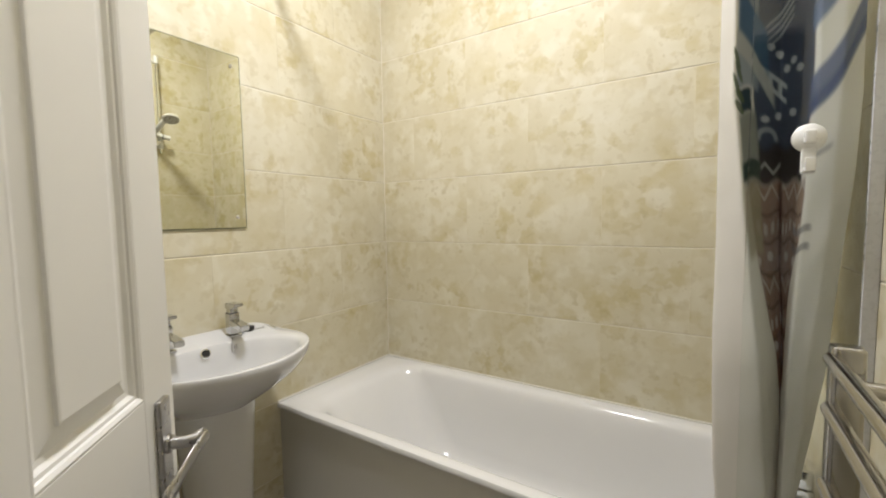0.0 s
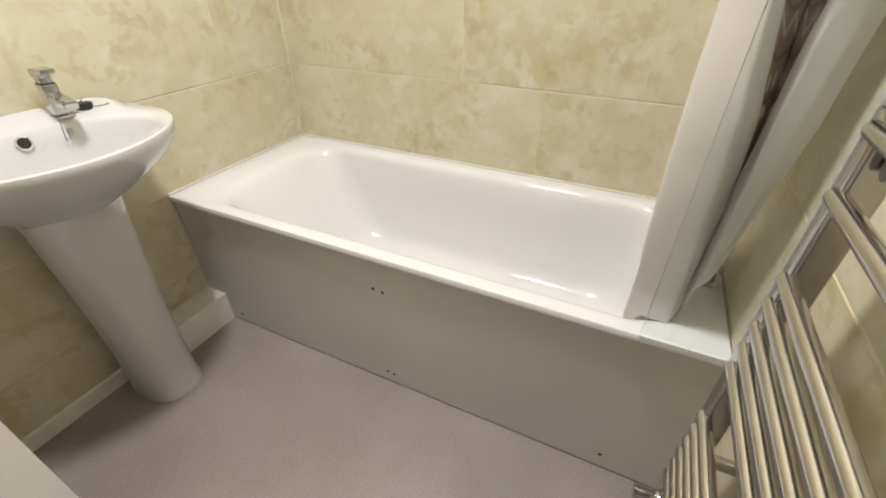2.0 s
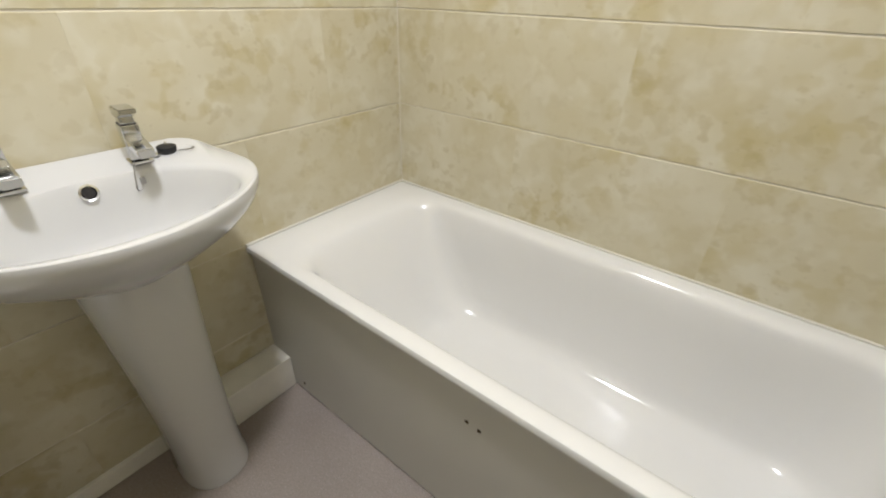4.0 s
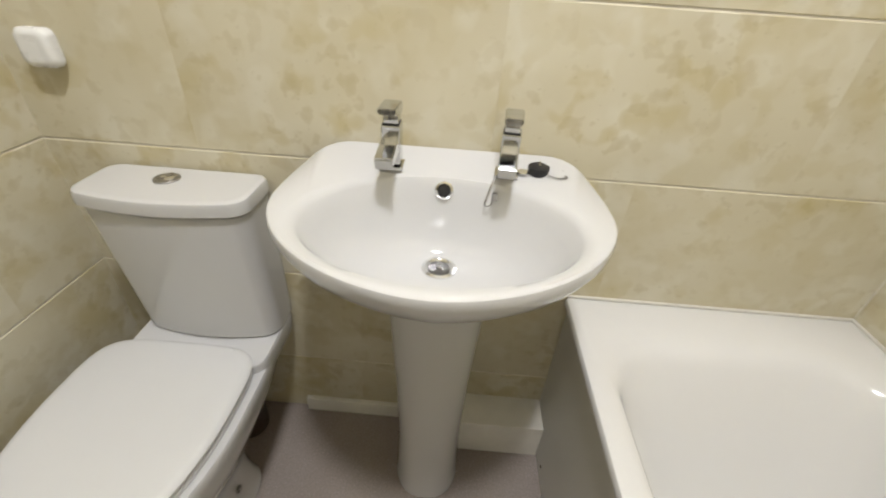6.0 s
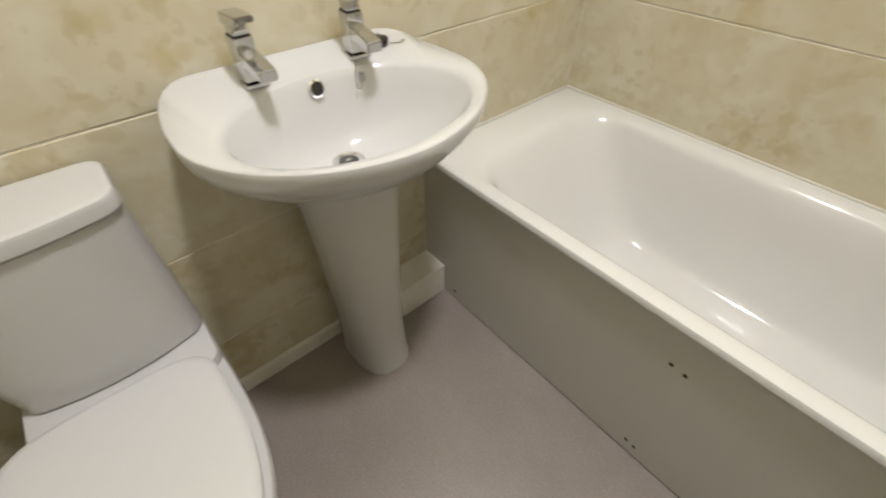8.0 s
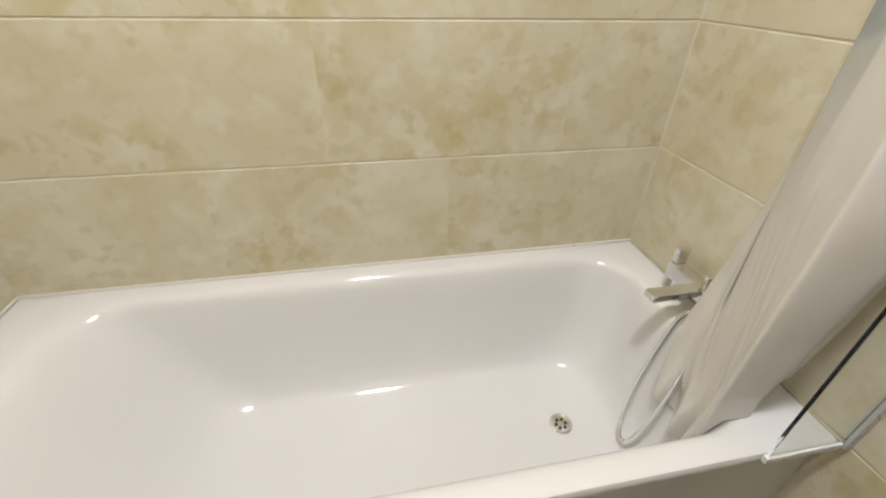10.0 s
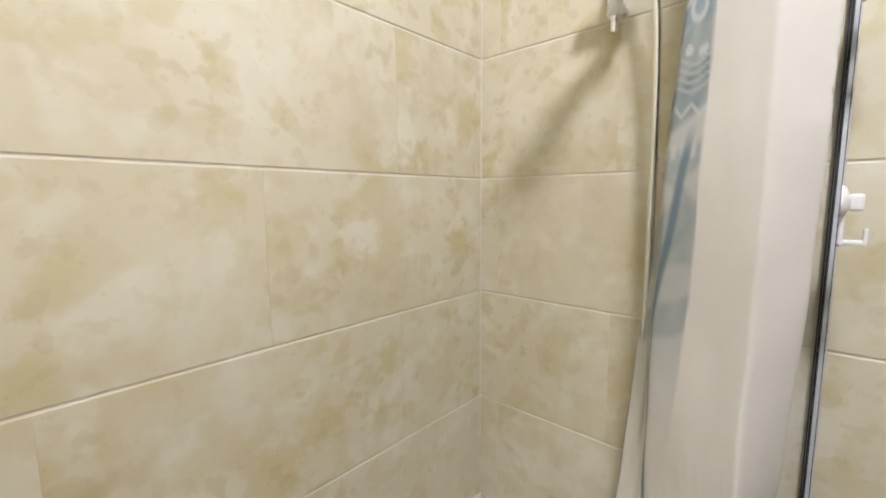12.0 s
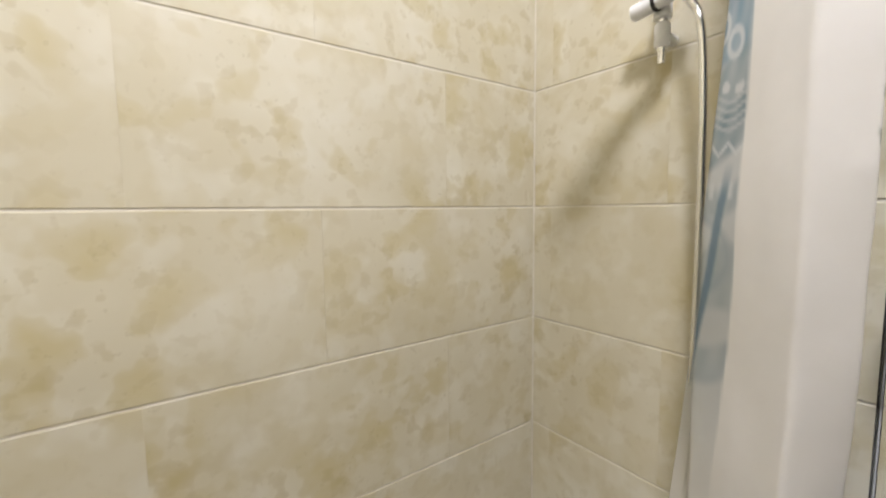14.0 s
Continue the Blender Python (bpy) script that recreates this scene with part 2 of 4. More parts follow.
hall2 = tagged(part("wall_hall_side", box(boxed(-T, 0, ROOM_Y0 - 0.9, ROOM_Y0 - T, 0, ROOM_H), ALCOVE_X, ALCOVE_X + T, ROOM_Y0 - 0.9, ROOM_Y0 - T, 0, ROOM_H), PLASTER, smooth=False), "plain white painted hallway side walls", "wall", kind="structure")
ROW0, PITCH, TILE_W, JOINT = -0.076, 0.3085, 0.600, 0.0035


def tile_mesh(w, h):
    """One tile standing in its local x-z plane, its face towards -y, with eased edges."""
    e, d = 0.0016, 0.007
    verts = [(s * (w / 2 - 0.03 * i), y, t * (h / 2 - i)) for i, y in ((0, d), (0, e), (e, 0)) for s, t in ((-1, -1), (1, -1), (1, 1), (-1, 1))]
    faces = [(a + i, a + (i + 1) % 4, a + 4 + (i + 1) % 4, a + 4 + i) for a in (0, 4) for i in range(4)] + [(8, 9, 10, 11)]
    me = bpy.data.meshes.new("tile")
    me.from_pydata(verts, [], faces)
    me.materials.append(TILE)
    return me


TILE_MESHES = {}


def lay_tiles(parent, length, place, joints, skip=None):
    """Rows of tiles on a wall; place(u, z) gives the pose for a tile centre; joints gives the first joint of a row."""
    row = 0
    z = ROW0
    while z < ROOM_H:
        z0, z1 = max(z, 0.0), min(z + PITCH, ROOM_H)
        edge = joints(row)
        while edge > 0:
            edge -= TILE_W
        while edge < length:
            u0, u1 = max(edge, 0.0), min(edge + TILE_W, length)
            spans = [(u0, u1, z0, z1)]
            if skip:
                a, b, top = skip
                spans = []
                if z0 < top:
                    spans += [(u0, min(u1, a), z0, z1), (max(u0, b), u1, z0, z1)]
                    if z1 > top and max(u0, a) < min(u1, b):
                        spans.append((max(u0, a), min(u1, b), top, z1))
                else:
                    spans = [(u0, u1, z0, z1)]
            for a0, a1, b0, b1 in spans:
                w, h = a1 - a0 - 0.0001, b1 - b0 - JOINT
                if w < 0.012 or h < 0.012:
                    continue
                key = (round(w, 4), round(h, 4))
                if key not in TILE_MESHES:
                    TILE_MESHES[key] = tile_mesh(*key)
                ob = new("tile", TILE_MESHES[key])
                ob.parent = parent
                ob.matrix_local = place((a0 + a1) / 2, (b0 + b1) / 2)
            edge += TILE_W
        z += PITCH
        row += 1


tagged(part("skirting", boxed(0.0, 0.016, 0.355, 0.789, 0, 0.055, 0.003), TRIM), "low white painted skirting strip along the floor", "trim", kind="structure")
tagged(part("pipe_boxing", boxed(0.0, 0.102, 0.79, 1.069, 0, 0.133, 0.004), TRIM), "white painted pipe boxing low on the tiled wall", "trim", kind="structure")


for wall_x in (0.0, ROOM_X):
    sx = 1 if wall_x == 0.0 else -1
    tagged(part("corner_bead", boxed(min(wall_x, wall_x + sx * 0.0035), max(wall_x, wall_x + sx * 0.0035), ROOM_Y1 - 0.0035, ROOM_Y1, RIM + 0.008, ROOM_H - 0.002, 0.0015), GROUT), "pale grout bead down the corner of two tiled walls", "trim", kind="structure")


# ---- bath ----
def bath():
    b = thing("bathtub", "white acrylic bathtub with rounded inner rim beside tiled walls", "bathtub", at=(0.85, 1.40, 0))
    o = Vector((0.85, 1.40, 0))
    X0, X1, Y0, Y1 = 0.002, ROOM_X - 0.002, 1.056, ROOM_Y1 - 0.002
    R = round_rect
    rings = [R(X0 + 0.01, X1 - 0.01, Y0 + 0.012, Y1 - 0.006, 0.006, RIM - 0.018), R(X0, X1, Y0, Y1, 0.008, RIM - 0.018), R(X0, X1, Y0, Y1, 0.008, RIM - 0.008), R(X0 + 0.003, X1 - 0.003, Y0 + 0.003, Y1 - 0.002, 0.008, RIM - 0.002),
             R(X0 + 0.010, X1 - 0.010, Y0 + 0.010, Y1 - 0.004, 0.010, RIM),
             R(0.060, 1.640, 1.080, 1.722, 0.07, RIM - 0.0004), R(0.095, 1.618, 1.092, 1.710, 0.11, RIM - 0.0018), R(0.115, 1.609, 1.102, 1.701, 0.12, RIM - 0.0045), R(0.133, 1.603, 1.111, 1.693, 0.13, RIM - 0.010), R(0.148, 1.598, 1.118, 1.686, 0.13, RIM - 0.019), R(0.162, 1.594, 1.124, 1.681, 0.13, RIM - 0.034), R(0.182, 1.590, 1.131, 1.675, 0.13, RIM - 0.060),
             R(0.212, 1.585, 1.138, 1.669, 0.135, 0.44), R(0.278, 1.572, 1.150, 1.658, 0.14, 0.33), R(0.350, 1.555, 1.163, 1.642, 0.14, 0.235), R(0.395, 1.535, 1.178, 1.627, 0.135, 0.195), R(0.440, 1.500, 1.205, 1.600, 0.12, 0.170), R(0.520, 1.400, 1.270, 1.535, 0.09, 0.160)]
    rings = [[p - o for p in r] for r in rings]
    part("tub", loft(bmesh.new(), rings, False, True), ENAMEL, b)
    w = part("waste", disc(bmesh.new(), Vector((1.375, 1.400, 0.1625)) - o, (0, 0, 1), [(0.033, -0.004), (0.033, 0.002), (0.028, 0.0035), (0.024, 0.001), (0.001, 0.0)]), CHROME, b, "chrome bath waste")
    for k in range(6):
        a = k * math.pi / 3
        hole = disc(bmesh.new(), Vector((1.375 + 0.014 * math.cos(a), 1.400 + 0.014 * math.sin(a), 0.1645)) - o, (0, 0, 1), [(0.0045, -0.001), (0.0045, 0.0006), (0.001, 0.0008)], 10)
        part("drain_hole", hole, DARK, w)
    return b


tub = bath()
panel = part("front_panel", boxed(-0.848, 0.848, -0.330, -0.314, 0.004, RIM - 0.019, 0.0015), PANEL, tub, "pale grey-white board with dark screws")
for sx, sz in ((0.818, 0.410), (0.850, 0.406), (0.838, 0.050), (0.862, 0.046), (1.535, 0.060), (0.155, 0.040)):
    part("screw", disc(bmesh.new(), (sx - 0.85, -0.3298, sz), (0, -1, 0), [(0.0055, -0.002), (0.0055, 0.0008), (0.003, 0.0016), (0.0008, 0.0008)], 12), SCREW, panel, "dark rusted screw head")
tagged(part("silicone_seal", box(boxed(0.0, ROOM_X, ROOM_Y1 - 0.009, ROOM_Y1, RIM - 0.001, RIM + 0.006, 0.002), 0.0, 0.008, 1.06, ROOM_Y1 - 0.009, RIM - 0.001, RIM + 0.006, 0.002), SILICONE), "bead of off-white silicone sealing bath to tiles", "trim", kind="structure")


# ---- basin ----
BY = 0.748
def basin_ring(z, s, half=1.0, back=0.0, lift=0.0):
    """The basin's outline, drawn in by s towards its back; lift raises the back ledge."""
    out = []
    for k in range(72):
        a = 2 * math.pi * k / 72
        c, q = math.cos(a), math.sin(a)
        if c >= 0:
            x, y = 0.19 + 0.242 * abs(c) ** 1.03, 0.280 * math.copysign(abs(q) ** 1.10, q)
        else:
            f = min(1.0, abs(c) / 0.62)
            x, y = 0.19 - 0.188 * math.sin(f * math.pi / 2), 0.280 * math.copysign(abs(q) * 0.866 if c < -0.62 else 1 - 0.32 * f ** 2.4, q)
        out.append(Vector((0.002 + (x - 0.002) * s, y * s * half, z + lift * 0.022 * max(0.0, 1 - x / 0.085))))
    return out


def bowl_ring(z, s, cx=0.242, dx=0.0):
    return [Vector((cx + dx + 0.160 * s * math.cos(a), 0.226 * s * math.sin(a), z)) for a in (2 * math.pi * k / 72 for k in range(72))]


def basin():
    b = thing("pedestal_basin", "white glazed ceramic washbasin on a tapered full pedestal", "basin", at=(0, BY, 0))
    zt = 0.872
    rings = [basin_ring(0.665, 0.50, 0.72), basin_ring(0.70, 0.60, 0.80), basin_ring(0.745, 0.76, 0.92), basin_ring(0.79, 0.89), basin_ring(0.825, 0.965), basin_ring(0.848, 0.995), basin_ring(zt - 0.007, 1.0, lift=1), basin_ring(zt - 0.002, 0.996, lift=1), basin_ring(zt, 0.986, lift=1),
             bowl_ring(zt - 0.002, 1.06), bowl_ring(zt - 0.005, 1.0), bowl_ring(zt - 0.014, 0.965), bowl_ring(zt - 0.045, 0.90, dx=-0.004), bowl_ring(zt - 0.085, 0.79, dx=-0.016), bowl_ring(zt - 0.120, 0.62, dx=-0.034), bowl_ring(zt - 0.143, 0.40, dx=-0.055), bowl_ring(zt - 0.151, 0.18, dx=-0.069), bowl_ring(zt - 0.153, 0.08, dx=-0.071)]
    part("bowl", loft(bmesh.new(), rings), CERAMIC, b)
    col = [oval(0.130, 0, z, f, 0.10, h, 2.4, 4.0) for z, f, h in ((0.0, 0.118, 0.088), (0.02, 0.118, 0.088), (0.06, 0.112, 0.084), (0.20, 0.106, 0.082), (0.40, 0.112, 0.088), (0.56, 0.122, 0.097), (0.68, 0.130, 0.104), (0.705, 0.131, 0.105))]
    part("pedestal", loft(bmesh.new(), col), CERAMIC, b)
    ov = part("overflow", disc(bmesh.new(), (0.092, -0.002, zt - 0.026), (1, 0, 0.32), [(0.017, -0.004), (0.017, 0.003), (0.013, 0.0045), (0.011, 0.001), (0.001, 0.0)]), CHROME, b, "chrome overflow ring")
    part("overflow_hole", disc(bmesh.new(), (0.0945, -0.002, zt - 0.0253), (1, 0, 0.32), [(0.0108, -0.002), (0.0108, 0.0006), (0.001, 0.0008)]), DARK, ov)
    ws = part("waste", disc(bmesh.new(), (0.171, 0, zt - 0.150), (0, 0, 1), [(0.033, -0.004), (0.033, 0.003), (0.027, 0.0045), (0.022, 0.001), (0.001, 0.000)]), CHROME, b, "chrome waste fitting")
    part("waste_hole", disc(bmesh.new(), (0.171, 0, zt - 0.1485), (0, 0, 1), [(0.0205, -0.002), (0.0205, 0.0005), (0.001, 0.0006)]), STRAINER, ws)
    part("waste_bolt", disc(bmesh.new(), (0.171, 0, zt - 0.148), (0, 0, 1), [(0.0055, -0.001), (0.0055, 0.002), (0.002, 0.003)], 12), STEEL, ws)
    return b


basin()


def tap(y, turn=0.0):
    t = thing("basin_tap", "chrome square-bodied pillar tap with flat lever on the basin ledge", "tap", "basin taps", at=(0.062, y, 0.8745))
    t.rotation_euler = (0, 0, radians(turn))
    part("base", boxed(-0.024, 0.024, -0.022, 0.022, 0, 0.007, 0.0015), TAP, t)
    part("body", boxed(-0.019, 0.019, -0.017, 0.017, 0.009, 0.082, 0.003), TAP, t)
    bm = bmesh.new()
    prof = [(0.015, 0.036, 0.062), (0.050, 0.036, 0.058), (0.085, 0.032, 0.052), (0.092, 0.030, 0.049)]
    loft(bm, [[Vector((x, s * 0.0155, z)) for s, z in ((-1, z0), (1, z0), (1, z1), (-1, z1))] for x, z0, z1 in prof])
    bmesh.ops.bevel(bm, geom=bm.edges[:], offset=0.0025, segments=2, affect="EDGES")
    part("spout", bm, TAP, t)
    part("neck", boxed(-0.0145, 0.0145, -0.0135, 0.0135, 0.081, 0.098, 0.002), TAP, t)
    # black band stands in for the shaded gap between tap body and lever
    part("neck_gap", boxed(-0.016, 0.016, -0.015, 0.015, 0.0815, 0.0845, 0.0008), RUBBER, t)
    lever = bmesh.new()
    loft(lever, [[Vector((x, s * w, z)) for s, z in ((-1, z0), (1, z0), (1, z1), (-1, z1))] for x, w, z0, z1 in ((-0.019, 0.0165, 0.0975, 0.117), (0.016, 0.0165, 0.0975, 0.119), (0.044, 0.0155, 0.108, 0.120), (0.054, 0.015, 0.111, 0.120))])
    bmesh.ops.bevel(lever, geom=lever.edges[:], offset=0.002, segments=2, affect="EDGES")
    part("lever", lever, TAP, t)
    return t


tap(BY - 0.104)
tap(BY + 0.111, -6)


# ---- toilet ----
TY = 0.200
def toilet():
    b = thing("toilet", "white close-coupled ceramic toilet with closed lid beside the basin", "toilet", at=(0, TY, 0))
    def bowed(x1, h, z, mid, inset=0.0, r=0.028):
        return [Vector((p.x + (0.026 * (1 - (p.y / h) ** 2) if p.x > 0.06 else 0), mid + p.y, z)) for p in round_rect(0.005 + inset, x1 - inset, -h + inset, h - inset, r, z)]
    cis = [bowed(x1, h, z, mid) for z, x1, h, mid in ((0.4365, 0.108, 0.150, 0.014), (0.443, 0.114, 0.158, 0.014), (0.50, 0.117, 0.160, 0.013), (0.64, 0.124, 0.163, 0.009), (0.772, 0.130, 0.166, 0.006), (0.776, 0.126, 0.163, 0.006))]
    part("cistern", loft(bmesh.new(), cis), CERAMIC, b)
    lid = [bowed(0.138, 0.171, z, 0.005, i) for z, i in ((0.7785, 0.005), (0.781, 0.0), (0.800, 0.0), (0.807, 0.003), (0.811, 0.012))]
    part("cistern_lid", loft(bmesh.new(), lid), CERAMIC, b)
    bt = part("flush_button", disc(bmesh.new(), (0.068, -0.008, 0.811), (0, 0, 1), [(0.025, -0.003), (0.025, 0.002), (0.023, 0.0035), (0.020, 0.002), (0.001, 0.0022)]), STEEL, b, "round chrome dual flush button")
    for s, w in ((-1, 0.6), (1, 1.0)):
        part("button_half", disc(bmesh.new(), (0.068 + s * 0.003, -0.008 + s * 0.008, 0.8125), (0, 0, 1), [(0.010 * w, 0.0), (0.010 * w, 0.0025), (0.007 * w, 0.0035), (0.001, 0.0036)], 18), CHROME, bt)
    cx, half = 0.315, 0.183
    def pan(z, f, bk, h, n=2.1, nb=3.5, x=cx):
        return oval(x, 0, z, f, bk, h, n, nb)
    rings = [pan(0.0, 0.16, 0.12, 0.105, 2.6), pan(0.012, 0.16, 0.12, 0.105, 2.6), pan(0.05, 0.145, 0.11, 0.095, 2.4), pan(0.14, 0.14, 0.10, 0.092), pan(0.22, 0.19, 0.12, 0.115), pan(0.29, 0.255, 0.19, 0.148), pan(0.34, 0.292, 0.285, 0.166), pan(0.385, 0.307, 0.300, 0.174), pan(0.405, 0.308, 0.302, 0.175), pan(0.412, 0.303, 0.300, 0.171)]
    part("pan", loft(bmesh.new(), rings), CERAMIC, b)
    part("platform", loft(bmesh.new(), [round_rect(0.012, 0.21, 0.008 - h, 0.008 + h, 0.03, z) for z, h in ((0.36, 0.150), (0.39, 0.162), (0.429, 0.165), (0.436, 0.160))]), CERAMIC, b)
    # made-up outlet pipe; its dark brown stands in for shade under the cistern
    part("shade_pipe", tube(bmesh.new(), smooth_path([(0.23, 0, 0.165), (0.15, 0, 0.165), (0.105, 0, 0.150), (0.085, 0, 0.11), (0.080, 0, 0.06), (0.080, 0, 0.0)], 6), 0.052, 20), SHADE_BROWN, b, "unseen dark brown pipe added to deepen the shade behind the pan")
    def lidring(z, g):
        return oval(cx, -0.024, z, 0.322 - g, 0.155 - g, half - g, 2.15, 4.5)
    part("seat", loft(bmesh.new(), [lidring(0.413, 0.008), lidring(0.415, 0.003), lidring(0.425, 0.003), lidring(0.427, 0.007)]), SEAT, b)
    part("seat_lid", loft(bmesh.new(), [lidring(0.4285, 0.008), lidring(0.431, 0.002), lidring(0.440, 0.0), lidring(0.446, 0.005), lidring(0.449, 0.016), lidring(0.450, 0.05)]), SEAT, b, "closed white plastic seat lid")
    for s in (-1, 1):
        part("hinge", tube(bmesh.new(), [(0.178, s * 0.075 - 0.022, 0.438), (0.178, s * 0.075 + 0.022, 0.438)], 0.011, 12), SEAT, b)
        part("floor_bolt", disc(bmesh.new(), (0.315, s * 0.096, 0.10), (0, s, 0), [(0.010, -0.004), (0.010, 0.004), (0.006, 0.006), (0.001, 0.006)], 14), STEEL, b)
    return b


toilet()

# ---- mirror ----
mir = thing("wall_mirror", "frameless rectangular wall mirror held by four chrome screws", "mirror", at=(0, 0.745, 1.56))
MIRROR, mnt, mb = nodes_of("mirror_silver")
mb.inputs["Base Color"].default_value, mb.inputs["Metallic"].default_value, mb.inputs["Roughness"].default_value = (0.80, 0.80, 0.68, 1), 1.0, 0.015
EDGE = plain("mirror_edge", (0.16, 0.17, 0.10), 0.3, 0, 0.1, 30)
part("backing", boxed(0.0005, 0.0055, -0.2205, 0.2205, -0.3105, 0.3105, 0.0006), EDGE, mir, "dark green ground glass edge")
part("glass", boxed(0.0045, 0.0065, -0.217, 0.217, -0.307, 0.307), MIRROR, mir, smooth=False)
for sy in (-1, 1):
    for sz in (-1, 1):
        part("mirror_screw", disc(bmesh.new(), (0.0065, sy * 0.187, sz * 0.268), (1, 0, 0), [(0.0075, -0.001), (0.0075, 0.002), (0.005, 0.004), (0.001, 0.0045)], 16), CHROME, mir)

# ---- towel radiator ----
def towel_rail():
    y1, y0, x = 0.83, 0.36, 1.622
    r = thing("towel_radiator", "chrome ladder towel radiator with flat posts on tiled wall", "radiator", at=(ROOM_X, (y0 + y1) / 2, 0.42))
    o = Vector((ROOM_X, (y0 + y1) / 2, 0.42))
    for y in (y0, y1):
        part("post", boxed(x - 0.016 - o.x, x + 0.020 - o.x, y - 0.015 - o.y, y + 0.015 - o.y, 0.0, 0.673, 0.006, 3), RADIATOR, r)
        for z in (0.56, 1.045):
            part("bracket", tube(bmesh.new(), [Vector((x, y - 0.03 if y > 0.5 else y + 0.03, z)) - o, Vector((ROOM_X - 0.001, y - 0.03 if y > 0.5 else y + 0.03, z)) - o], 0.011, 12), RADIATOR, r)
        part("valve", tube(bmesh.new(), [Vector((x, y, 0.425)) - o, Vector((x, y, 0.37)) - o, Vector((x, y, 0.368)) - o, Vector((x, y, 0.33)) - o], [0.009, 0.009, 0.014, 0.014], 14), RADIATOR, r)
        part("valve_head", tube(bmesh.new(), [Vector((x, y, 0.35)) - o, Vector((x - 0.05, y, 0.35)) - o], 0.014, 16), RADIATOR, r)
        part("supply_pipe", tube(bmesh.new(), [Vector((x, y, 0.335)) - o, Vector((x, y, 0.0)) - o], 0.0075, 12), RADIATOR, r)
    for z in (1.072, 1.002, 0.893, 0.854, 0.815, 0.776, 0.737, 0.622, 0.588, 0.554, 0.520, 0.486, 0.452):
        part("bar", tube(bmesh.new(), [Vector((x - 0.013, y0 + 0.002, z)) - o, Vector((x - 0.013, y1 - 0.002, z)) - o], 0.0105, 14), RADIATOR, r)
    return r


towel_rail()

# ---- lamp ----
lamp = thing("ceiling_light", "round white flush ceiling light with a glowing opal diffuser", "lamp", at=(LAMP_XY[0], LAMP_XY[1], ROOM_H))
part("lamp_base", disc(bmesh.new(), (0, 0, 0), (0, 0, -1), [(0.14, 0.0), (0.14, 0.02), (0.125, 0.026)], 32), PLASTIC, lamp)
GLOW, gnt, gb = nodes_of("opal_glow")
gb.inputs["Emission Color"].default_value, gb.inputs["Emission Strength"].default_value = (0.985, 0.965, 0.975, 1), LAMP_POWER
part("diffuser", disc(bmesh.new(), (0, 0, -0.0262), (0, 0, -1), [(0.12, 0.0), (0.119, 0.006), (0.112, 0.012), (0.08, 0.016), (0.002, 0.018)], 32), GLOW, lamp)

